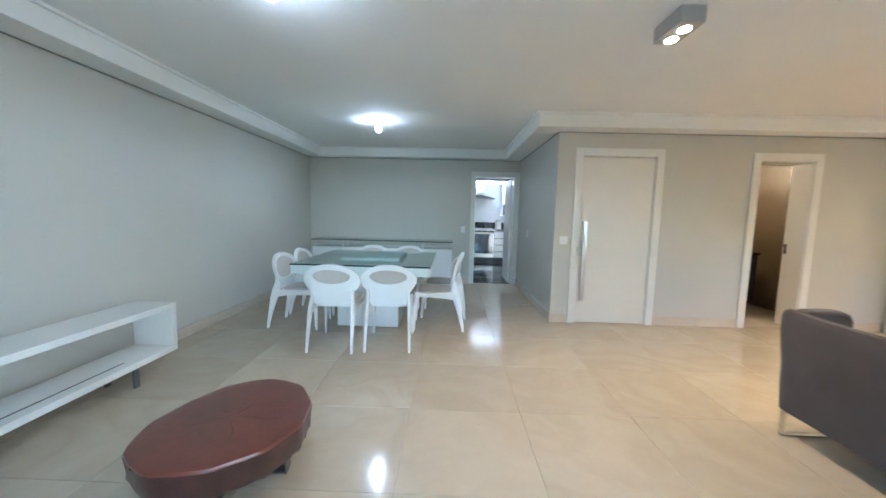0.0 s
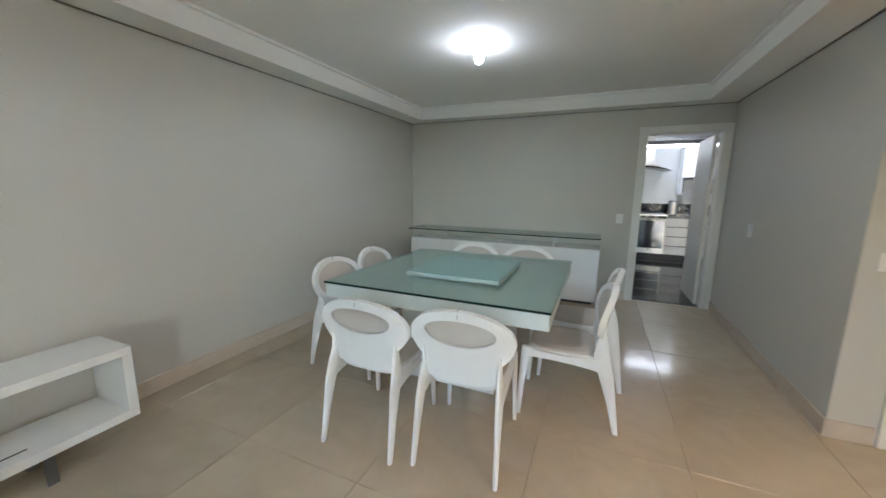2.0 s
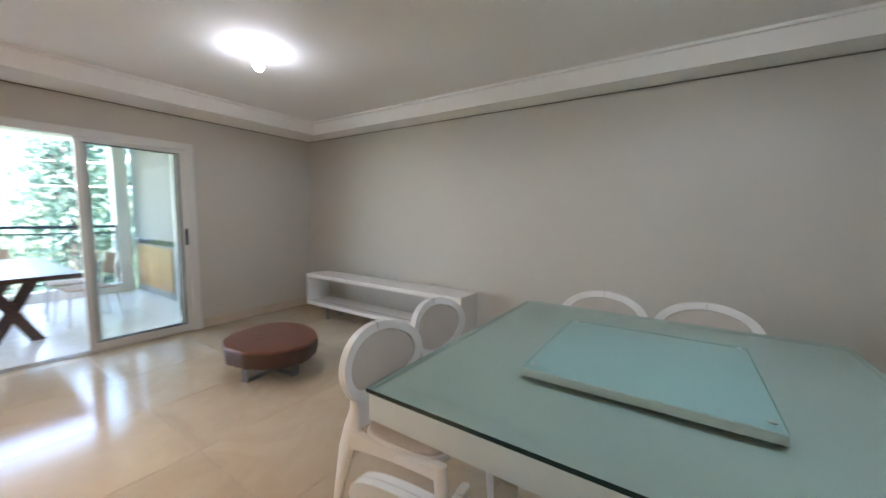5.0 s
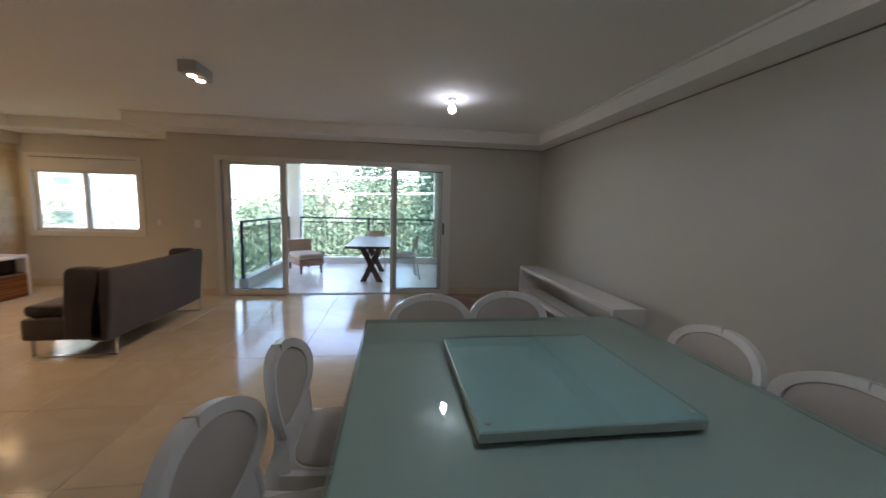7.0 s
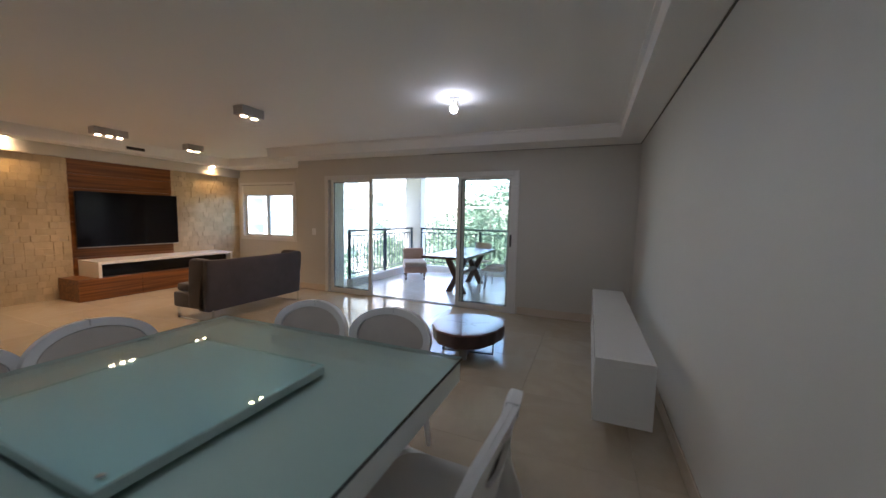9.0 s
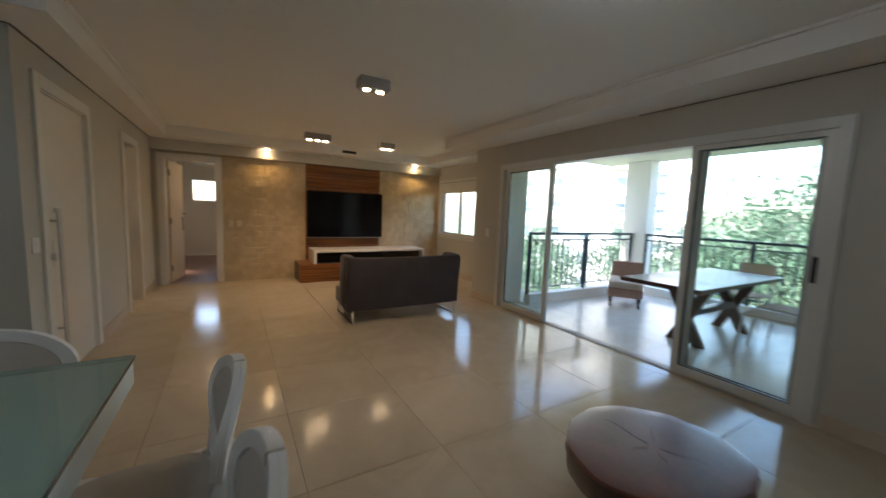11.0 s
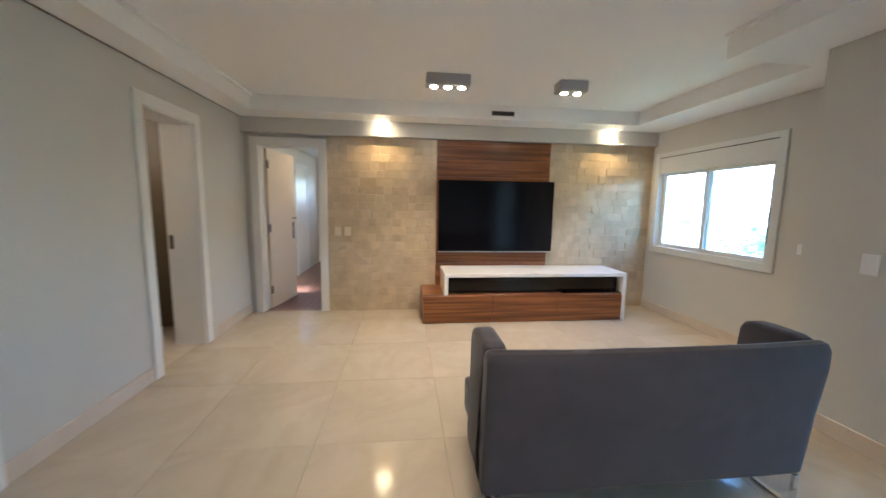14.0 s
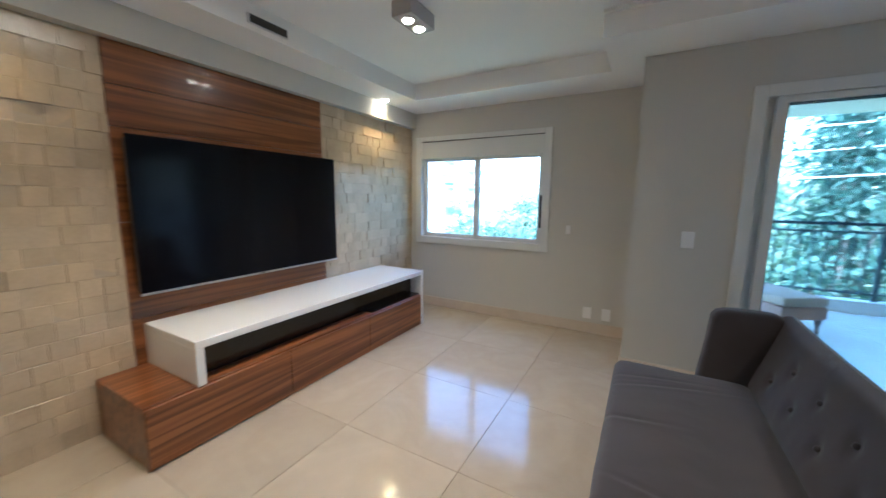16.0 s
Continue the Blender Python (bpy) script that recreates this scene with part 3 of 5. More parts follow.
def chair_build():
    c = thing("dining_chair", (0, 0, 0), "white plastic dining chair with oval back and beige pads", "chair", "chairs round the dining table")
    n = 40
    low = [(0.27, 0.685), (0.262, 0.64), (0.232, 0.595), (0.196, 0.56), (0.186, 0.50), (0.178, 0.44), (0.0, 0.435)]
    side = []
    for k in range(21):
        q = k / 20 * 6
        i = min(int(q), 5)
        side.append(tuple(a + (b - a) * (q - i) for a, b in zip(low[i], low[i + 1])))
    lower = [(-x, z) for x, z in side[::2][:-1]] + [(x, z) for x, z in reversed(side[::2][1:])]
    outer = [oval(0.27, 0.158, 0.685, k, n) for k in range(n // 2)] + lower[:n // 2]
    mid = [oval(0.222, 0.124, 0.682, k, n) for k in range(n)]
    hole = [oval(0.182, 0.070, 0.722, k, n) for k in range(n)]
    b = bmesh.new()
    shell(b, outer, hole, 0.016)
    part("back_shell", b, M_PLAST, c, "white oval back shell", True)
    b = bmesh.new()
    rim = [oval(0.27, 0.16, 0.685, k, n) for k in range(n)]
    shell(b, rim, mid, 0.018, 0.019)
    part("back_rim", b, M_PLAST, c, "", True)
    b = bmesh.new()
    rings = []
    for s, dy in ((0.99, 0.003), (0.97, 0.014), (0.75, 0.02), (0.35, 0.022)):
        rings.append([(x * s, back_y(x * s, 0.682 + (z - 0.682) * s) + dy, 0.682 + (z - 0.682) * s) for x, z in mid])
    loft(b, rings)
    part("back_pad", b, M_PAD, c, "beige oval back pad", True)

    def seat_ring(r):
        top = [oval(r, r, 0, 32 - k, 32, 4.0) for k in range(16)]
        return [(x, -z) for x, z in top] + [oval(r, r, 0, k, 32, 4.0) for k in range(16, 32)]
    b = bmesh.new()
    loft(b, [[(x * s, y * s + 0.01, z) for x, y in seat_ring(0.205)] for s, z in ((0.97, 0.415), (1.0, 0.42), (1.0, 0.438), (0.98, 0.445))])
    part("seat_frame", b, M_PLAST, c, "", True)
    b = bmesh.new()
    loft(b, [[(x * s, y * s + 0.01, z) for x, y in seat_ring(0.194)] for s, z in ((1.0, 0.4455), (1.0, 0.456), (0.94, 0.464), (0.6, 0.462), (0.3, 0.458))])
    part("seat_pad", b, M_PAD, c, "taupe seat pad", True)
    for sx in (-1, 1):
        b = bmesh.new()
        limb(b, [(sx * 0.215, 0.245, 0.0), (sx * 0.211, 0.236, 0.18), (sx * 0.206, 0.222, 0.36), (sx * 0.203, 0.212, 0.452)], [(0.022, 0.026), (0.029, 0.036), (0.034, 0.052), (0.034, 0.060)])
        part("leg", b, M_PLAST, c, "", True)
        b = bmesh.new()
        limb(b, [(sx * 0.215, -0.318, 0.0), (sx * 0.211, -0.284, 0.18), (sx * 0.206, -0.242, 0.36), (sx * 0.201, -0.216, 0.45), (sx * 0.195, -0.205, 0.53), (sx * 0.197, -0.214, 0.62)],
             [(0.024, 0.030), (0.030, 0.052), (0.035, 0.086), (0.034, 0.092), (0.028, 0.056), (0.016, 0.022)])
        part("leg", b, M_PLAST, c, "", True)
        # the rail dips between the front leg and the rear leg
        b = bmesh.new()
        rings = []
        for k in range(11):
            u = k / 10
            y = 0.20 - 0.41 * u
            top, dep = 0.452 - 0.016 * math.sin(math.pi * u), 0.042 + 0.05 * u ** 3 + 0.02 * (1 - u) ** 3
            x0, x1 = sx * 0.190, sx * 0.220
            rings.append([(x0, y, top - dep), (x1, y, top - dep + 0.006), (x1, y, top - 0.006), ((x0 + x1) / 2, y, top), (x0, y, top - 0.004)])
        loft(b, rings)
        part("side_rail", b, M_PLAST, c, "", True)
    part("back_slot", boxes((-0.0025, 0.0025, back_y(0, 0.825) - 0.0175, back_y(0, 0.825) + 0.0212, 0.808, 0.847)), M_STEEL, c, "narrow slot in the rim")
    return c


chair = chair_build()
chair.matrix_world = pose(-0.345, 4.44, 0, 0, 0, 1)
for px, py, rz in ((0.185, 4.50, 3), (0.63, 5.06, 92), (0.69, 5.57, 88), (-0.945, 4.99, -91), (-0.955, 5.56, -88), (-0.385, 6.03, 181), (0.155, 6.05, 178)):
    copy_thing(chair, pose(px, py, 0, 0, 0, rz))

# ---- sideboard ----
t = thing("sideboard", (-0.45, 7.5, 0), "long white sideboard with raised green glass top", "sideboard")
sx0, sx1 = -1.74, 0.82
part("body", bx(bmesh.new(), sx0, sx1, 7.34, 7.76, 0.035, 0.695, 0.003), M_WHITE, t)
part("plinth", boxes((sx0 + 0.05, sx1 - 0.05, 7.36, 7.74, 0.0, 0.035)), M_BLACK, t, "dark recessed plinth")
for i in range(4):
    a = sx0 + 0.003 + i * (sx1 - sx0) / 4
    part("cabinet_door", bx(bmesh.new(), a + 0.002, a + (sx1 - sx0) / 4 - 0.004, 7.322, 7.3395, 0.04, 0.691, 0.002), M_WHITE, t)
part("glass_top", boxes((sx0 + 0.024, sx1 - 0.004, 7.214, 7.756, 0.83, 0.842)), M_TGLASS, t, "green glass shelf")
part("glass_edge", boxes((sx0 + 0.02, sx1, 7.21, 7.214, 0.83, 0.842), (sx0 + 0.02, sx0 + 0.024, 7.214, 7.756, 0.83, 0.842), (sx1 - 0.004, sx1, 7.214, 7.756, 0.83, 0.842)), M_GEDGE, t)
for px in (-1.2, 0.28):
    for py in (7.38, 7.68):
        part("glass_post", boxes((px - 0.012, px + 0.012, py - 0.012, py + 0.012, 0.695, 0.83), bevel=0.002), M_STEEL, t)

# ---- low open shelf on the west wall ----
hx0, hx1, hy0, hy1, hz0, hz1 = -1.80, -1.47, 1.36, 3.71, 0.165, 0.565
t = thing("low_shelf", (-1.6, 2.6, 0), "long low white lacquered open shelf on thin metal legs", "shelf")
part("top_board", bx(bmesh.new(), hx0, hx1, hy0, hy1, hz1 - 0.045, hz1, 0.002), M_WHITE, t)
part("bottom_board", bx(bmesh.new(), hx0, hx1, hy0, hy1, hz0, hz0 + 0.045, 0.002), M_WHITE, t)
part("side_board", bx(bmesh.new(), hx0, hx1, hy1 - 0.045, hy1, hz0 + 0.045, hz1 - 0.045, 0.001), M_WHITE, t)
part("side_board", bx(bmesh.new(), hx0, hx1, hy0, hy0 + 0.045, hz0 + 0.045, hz1 - 0.045, 0.001), M_WHITE, t)
part("cable_slot", boxes((-1.56, -1.55, hy0 + 0.25, hy1 - 0.4, hz0 + 0.0452, hz0 + 0.047)), M_BLACK, t, "dark slot in the bottom board")
for py in (hy0 + 0.35, hy1 - 0.35):
    for px in (hx0 + 0.06, hx1 - 0.05):
        part("leg", boxes((px - 0.008, px + 0.008, py - 0.02, py + 0.02, 0.0, hz0)), M_DSTEEL, t)

# ---- tree-slice coffee table ----
OT = (-0.285, 2.55, 0.0)
t = thing("coffee_table", OT, "red-brown lacquered tree-slice coffee table with dark edge on crossed legs", "coffee table")


def slice_ring(z, s, n=64):
    """One outline of the tree slice, with flat sawn facets."""
    ring = []
    for k in range(n):
        a = 2 * math.pi * k / n
        f = math.cos(math.pi / 11) / math.cos((a + 0.1) % (2 * math.pi / 11) - math.pi / 11)
        r = 0.39 * (1 + 0.08 * math.cos(2 * a - 2.6) + 0.03 * math.cos(3 * a + 1.0)) * (0.2 + 0.8 * f) * s
        if z < 0.2854:
            r += 0.004 * math.sin(23 * a + z * 60) + 0.003 * math.sin(37 * a - z * 35)
        ring.append((OT[0] + r * math.cos(a), OT[1] + r * math.sin(a), z))
    return ring


b = bmesh.new()
loft(b, [slice_ring(z, s) for z, s in ((0.155, 0.93), (0.160, 0.955), (0.180, 0.975), (0.235, 0.99), (0.285, 1.0))])
part("bark_edge", b, M_STUMPB, t, "dark red-brown sawn edge", True)
b = bmesh.new()
loft(b, [slice_ring(z, s) for z, s in ((0.2855, 0.999), (0.294, 0.998), (0.300, 0.988), (0.3015, 0.96), (0.302, 0.8), (0.3025, 0.55), (0.302, 0.3), (0.301, 0.02))])
part("slab", b, M_STUMP, t, "reddish brown lacquered top", True)
rk = random.Random(11)
for i in range(5):
    a = i * 1.26 + rk.uniform(-0.2, 0.2)
    r0, r1, wd = rk.uniform(0.01, 0.04), rk.uniform(0.10, 0.26), rk.uniform(0.0008, 0.0018)
    b = bmesh.new()
    prof = []
    for q in range(7):
        u = q / 6
        r = r0 + (r1 - r0) * u
        aa = a + 0.05 * math.sin(u * 7 + i)
        w = wd * math.sin(math.pi * (0.06 + 0.9 * u))
        prof.append((OT[0] + r * math.cos(aa), OT[1] + r * math.sin(aa), -math.sin(aa) * w, math.cos(aa) * w))
    loft(b, [[(x + e * dx, y + e * dy, z) for e, z in ((-1, 0.3005), (1, 0.3005), (1, 0.3030), (-1, 0.3030))] for x, y, dx, dy in prof])
    part("drying_crack", b, M_STUMPB, t, "fine dark radial crack")
# two flat steel hoops crossing on the floor
for ang, zb in ((8, 0.0), (98, 0.0085)):
    c, s = math.cos(radians(ang)), math.sin(radians(ang))

    def hoop_box(a0, a1, w, z0, z1):
        b = bmesh.new()
        loft(b, [[(OT[0] + c * a - s * e, OT[1] + s * a + c * e, z) for a, e in ((a0, -w), (a1, -w), (a1, w), (a0, w))] for z in (z0, z1)])
        return b
    for q in (-1, 1):
        part("leg", hoop_box(q * 0.262 - 0.004, q * 0.262 + 0.004, 0.035, zb, 0.1555), M_DSTEEL, t, "flat brushed metal leg")
    part("floor_bar", hoop_box(-0.258, 0.258, 0.024, zb, zb + 0.008), M_DSTEEL, t, "flat brushed metal floor bar")

# ---- sofa ----
t = thing("sofa", (3.25, 2.3, 0), "small grey-brown velvet loveseat with wing arms on chrome runners", "sofa")
fy0, fy1 = 1.62, 3.08


def resample(pts, step):
    out = []
    for p, q in zip(pts, pts[1:] + pts[:1]):
        n = max(1, int(math.dist(p, q) / step))
        out += [tuple(a + (c - a) * k / n for a, c in zip(p, q)) for k in range(n)]
    return out


def round_box(x0, x1, z0, z1, r, n=5):
    pts = []
    for cx, cz, a0 in ((x1 - r, z1 - r, 0), (x0 + r, z1 - r, 90), (x0 + r, z0 + r, 180), (x1 - r, z0 + r, 270)):
        pts += [(cx + r * math.cos(radians(a0 + 90 * k / n)), cz + r * math.sin(radians(a0 + 90 * k / n))) for k in range(n + 1)]
    return pts


def upholstered(profile, y0, y1, r, n=48, amp=0.003, shape=None):
    """A padded body: a rounded section carried along y, with soft folds."""
    b = bmesh.new()
    cx = sum(p[0] for p in profile) / len(profile)
    cz = sum(p[1] for p in profile) / len(profile)
    ys = [(y0, r), (y0 + r * 0.13, r * 0.5), (y0 + r * 0.4, r * 0.18), (y0 + r, 0.0)]
    ys += [(y0 + r + (y1 - y0 - 2 * r) * k / n, 0.0) for k in range(1, n)]
    ys += [(y1 - r, 0.0), (y1 - r * 0.4, r * 0.18), (y1 - r * 0.13, r * 0.5), (y1, r)]
    rings = []
    for y, inset in ys:
        ring = []
        for x, z in profile:
            d = max(1e-6, math.hypot(x - cx, z - cz))
            k = 1 - min(0.6, inset / d)
            px, pz = cx + (x - cx) * k, cz + (z - cz) * k
            g = noise.noise(Vector((px * 7, y * 7, pz * 7))) + 0.5 * noise.noise(Vector((px * 19, y * 19, pz * 19)))
            px, pz = px + (px - cx) / d * amp * g, pz + (pz - cz) / d * amp * g
            if shape:
                px, pz = shape(px, y, pz)
            ring.append((px, y, pz))
        rings.append(ring)
    loft(b, rings)
    return b


part("seat_base", upholstered(resample(round_box(2.98, 3.645, 0.15, 0.345, 0.03), 0.03), fy0 + 0.005, fy1 - 0.005, 0.03), M_SOFA, t, "", True)


def sat_in(x, y, z):
    u, v = (x - 3.36) / 0.31, (y - (fy0 + fy1) / 2) / 0.73
    if z > 0.40:
        z += 0.016 * (1 - u * u) * (1 - v ** 4) - 0.006
        for (ya, xa, sl, ln, dp) in ((1.86, 3.46, 0.18, 0.16, 0.006), (1.93, 3.40, 0.30, 0.20, 0.005), (2.72, 3.45, -0.25, 0.17, 0.004), (2.83, 3.38, -0.1, 0.14, 0.004), (2.3, 3.56, 0.1, 0.12, 0.004)):
            e = (y - ya) - sl * (x - xa)
            z -= dp * math.exp(-(e / 0.012) ** 2 - ((x - xa) / ln) ** 2) - 0.6 * dp * math.exp(-((e - 0.028) / 0.016) ** 2 - ((x - xa) / ln) ** 2)
    return x, z


part("seat_cushion", upholstered(resample(round_box(3.04, 3.665, 0.346, 0.452, 0.04), 0.016), fy0 + 0.062, fy1 - 0.062, 0.04, n=150, amp=0.003, shape=sat_in), M_SOFA, t, "seat cushion with sat-in folds", True)
TUFTS = [(fy0 + 0.22 + i * 0.255 + (0.1275 if j else 0), 0.55 + 0.105 * j) for j in range(2) for i in range(5) if fy0 + 0.22 + i * 0.255 + (0.1275 if j else 0) < fy1 - 0.12]


def tufted(x, y, z):
    if x > 2.94 and z > 0.42:
        for ty, tz in TUFTS:
            x -= 0.014 * math.exp(-((y - ty) ** 2 + (z - tz) ** 2) / 0.0010)
    z += 0.012 * abs((y - 2.35) / 0.76) ** 3 if z > 0.7 else 0
    return x, z


back = [(2.935, 0.15), (2.908, 0.40), (2.882, 0.70), (2.884, 0.765), (2.896, 0.788), (2.920, 0.797), (2.946, 0.788), (2.962, 0.765), (3.062, 0.45), (3.072, 0.15)]
part("backrest", upholstered(resample(back, 0.02), fy0 - 0.04, fy1 + 0.04, 0.03, n=110, amp=0.003, shape=tufted), M_SOFA, t, "upholstered tufted back", True)
wing = [(2.96, 0.17), (2.95, 0.60), (2.945, 0.76), (2.96, 0.80), (2.99, 0.812), (3.10, 0.815), (3.18, 0.812), (3.215, 0.80), (3.235, 0.77), (3.25, 0.60), (3.27, 0.42), (3.275, 0.19), (3.25, 0.17)]
for y0, y1 in ((fy0 - 0.04, fy0 + 0.06), (fy1 - 0.06, fy1 + 0.04)):
    part("arm", upholstered(resample(wing, 0.025), y0, y1, 0.025, n=4, amp=0.003), M_SOFA, t, "upholstered wing arm", True)
for y, z in TUFTS:
    b = bmesh.new()
    bmesh.ops.create_uvsphere(b, u_segments=10, v_segments=6, radius=0.011, matrix=Matrix.Translation((3.052 - (z - 0.45) * 0.312, y, z)))
    part("tuft_button", b, M_SOFA, t, "", True)
for y in (fy0 + 0.03, fy1 - 0.03):
    b = bmesh.new()
    bx(b, 2.90, 3.58, y - 0.014, y + 0.014, 0.0, 0.012, 0.002)
    bx(b, 2.90, 2.915, y - 0.014, y + 0.014, 0.012, 0.17, 0.002)
    bx(b, 3.565, 3.58, y - 0.014, y + 0.014, 0.012, 0.17, 0.002)
    part("runner", b, M_CHROME, t, "flat chrome runner leg")

# ---- television wall things ----
t = thing("wall_panel", (6.16, 2.305, 0.0), "walnut veneer panel behind the television", "panel")
for i, (z0, z1) in enumerate(((0.0, 0.62), (0.623, 1.20), (1.203, 1.735), (1.738, 1.96), (1.963, 2.193))):
    part("veneer_board", bx(bmesh.new(), 6.152, 6.188, 1.56, 3.05, z0, z1, 0.001), M_WOODTV, t)
t = thing("television", (6.05, 2.29, 1.2), "large black flat television with thin silver edge", "television")
part("housing", bx(bmesh.new(), 6.03, 6.10, 1.56, 3.02, 0.79, 1.67, 0.004), M_BLACK, t)
part("screen", bx(bmesh.new(), 6.018, 6.030, 1.545, 3.036, 0.79, 1.683, 0.002), M_SCREEN, t, "dark glossy screen")
part("lower_bezel", bx(bmesh.new(), 6.016, 6.032, 1.545, 3.036, 0.776, 0.7895, 0.002), M_STEEL, t, "thin silver lower edge")
part("wall_mount", boxes((6.10, 6.152, 2.05, 2.55, 1.05, 1.45)), M_BLACK, t)
part("badge", boxes((6.0152, 6.016, 2.27, 2.31, 0.781, 0.786)), M_BLACK, t)

t = thing("tv_cabinet", (5.86, 2.0, 0), "walnut drawer cabinet with white bridging top", "cabinet")
part("body", bx(bmesh.new(), 5.585, 6.15, 0.80, 3.24, 0.0, 0.335, 0.002), M_WOODTV, t)
ends = (0.80, 1.62, 2.42, 3.24)
for a, c in zip(ends, ends[1:]):
    part("drawer", bx(bmesh.new(), 5.567, 5.5845, a + 0.002, c - 0.002, 0.01, 0.325, 0.002), M_WOODTV, t)
part("white_top", bx(bmesh.new(), 5.57, 6.15, 0.755, 2.995, 0.545, 0.588, 0.002), M_WHITE, t, "white lacquer top")
part("white_side", bx(bmesh.new(), 5.57, 6.15, 0.755, 0.798, 0.0, 0.545, 0.001), M_WHITE, t)
part("white_side", bx(bmesh.new(), 5.57, 6.15, 2.952, 2.995, 0.3355, 0.545, 0.001), M_WHITE, t)
part("niche_back", boxes((5.70, 5.71, 0.80, 2.95, 0.3355, 0.544)), M_DARKGLASS, t, "dark smoked glass niche front")
part("niche_shelf", boxes((5.60, 5.70, 0.80, 1.55, 0.336, 0.345)), M_DARKGLASS, t)

for nm in ("wall_panel", "television", "tv_cabinet"):
    bpy.data.objects[nm].location += Vector((0.03, -0.018, 0.006 if nm == "television" else 0))

# wall plates


def plate_x(x, y, z, w=0.08, h=0.12, material=M_PLAST, label="white plastic wall switch plate"):
    t = thing("light_switch", (x, y, z), label, "switch", "wall plates")
    part("plate", bx(bmesh.new(), x - 0.009, x, y - w / 2, y + w / 2, z - h / 2, z + h / 2, 0.002), material, t)
    part("rocker", bx(bmesh.new(), x - 0.013, x - 0.009, y - 0.02, y + 0.02, z - 0.032, z + 0.032, 0.001), material, t)


def plate_y(x, y, z, side, w=0.08, h=0.12):
    t = thing("light_switch", (x, y, z), "white plastic wall switch plate", "switch", "wall plates")
    ya, yb = (y, y + 0.009) if side > 0 else (y - 0.009, y)
    part("plate", bx(bmesh.new(), x - w / 2, x + w / 2, ya, yb, z - h / 2, z + h / 2, 0.002), M_PLAST, t)
    ya, yb = (y + 0.009, y + 0.013) if side > 0 else (y - 0.013, y - 0.009)
    part("rocker", bx(bmesh.new(), x - 0.02, x + 0.02, ya, yb, z - 0.032, z + 0.032, 0.001), M_PLAST, t)


plate_x(XE - 0.042, 4.27, 1.03, 0.075, 0.11, M_CREAM, "cream switch plate on the stone cladding")
plate_x(XE - 0.042, 4.15, 1.03, 0.075, 0.11, M_CREAM, "cream switch plate on the stone cladding")
plate_y(3.30, YS, 1.08, 1)
plate_y(2.20, YD, 1.05, -1, 0.1, 0.1)
plate_y(4.25, YB, 1.05, 1, 0.05, 0.09)
plate_y(1.02, YN, 1.05, -1)
plate_x(XR, 6.9, 1.05)


def socket_y(x, y, z):
    t = thing("wall_socket", (x, y, z), "white plastic socket plate low on the wall", "socket", "wall plates")
    part("plate", bx(bmesh.new(), x - 0.04, x + 0.04, y, y + 0.008, z - 0.06, z + 0.06, 0.002), M_PLAST, t)
    part("socket_face", bx(bmesh.new(), x - 0.022, x + 0.022, y + 0.008, y + 0.011, z - 0.022, z + 0.022, 0.001), M_PLAST, t)


socket_y(4.02, YB, 0.21)
socket_y(3.84, YB, 0.21)

# ---- ceiling lights ----
L_WARM, L_COOL = glow("warm_lamp_glow", (1.0, 0.70, 0.38), 14), glow("cool_bulb_glow", (0.9, 0.96, 1.0), 7.0)


def spot_box(x, y, count, turn=0):
    w = 0.145 + (count - 1) * 0.125
    t = thing("spot_fixture", (x, y, ZC), "brushed grey ceiling box with %s lit spot lamps" % {2: "two", 3: "three"}[count], "ceiling light", "ceiling spot boxes")
    b = bmesh.new()
    z0, z1 = ZC - 0.095, ZC - 0.0005
    bx(b, x - 0.072, x + 0.072, y - w / 2, y + w / 2, z0, z1, 0.004)
    part("box", b, mat("fixture_grey", (0.42, 0.41, 0.40), 0.4, var=0.04, bump=0.0), t)
    for i in range(count):
        yy = y + (i - (count - 1) / 2) * 0.125
        b = bmesh.new()
        cyl(b, x, yy, z0 - 0.006, z0 - 0.0005, 0.05, n=20)
        part("ring", b, M_STEEL, t)
        b = bmesh.new()
        cyl(b, x, yy, z0 - 0.010, z0 - 0.0062, 0.030, n=20)
        part("lamp_face", b, L_WARM, t, "lit warm lamp")
        lamp('SPOT', (x, yy, z0 - 0.05), SPOT_W, WARM, 0.03, (x, yy, 0), 115, 0.8)
    t.rotation_euler.z = radians(turn)


spot_box(2.10, 3.126, 2)
spot_box(4.935, 3.055, 3)
spot_box(4.935, 1.895, 2)


def downlight(x, y):
    t = thing("downlight", (x, y, ZS), "small recessed lit ceiling downlight", "downlight", "downlights over the stone wall")
    b = bmesh.new()
    cyl(b, x, y, ZS - 0.006, ZS - 0.0005, 0.042, n=20)
    part("ring", b, M_PLAST, t)
    b = bmesh.new()
    cyl(b, x, y, ZS - 0.012, ZS - 0.0062, 0.028, n=20)
    part("lamp_face", b, L_WARM, t)
    lamp('SPOT', (x, y, ZS - 0.04), DL_W, (1.0, 0.58, 0.16), 0.035, (x + 0.02, y, 0), 138, 1.0)


downlight(6.05, 3.70)
downlight(6.05, 0.78)


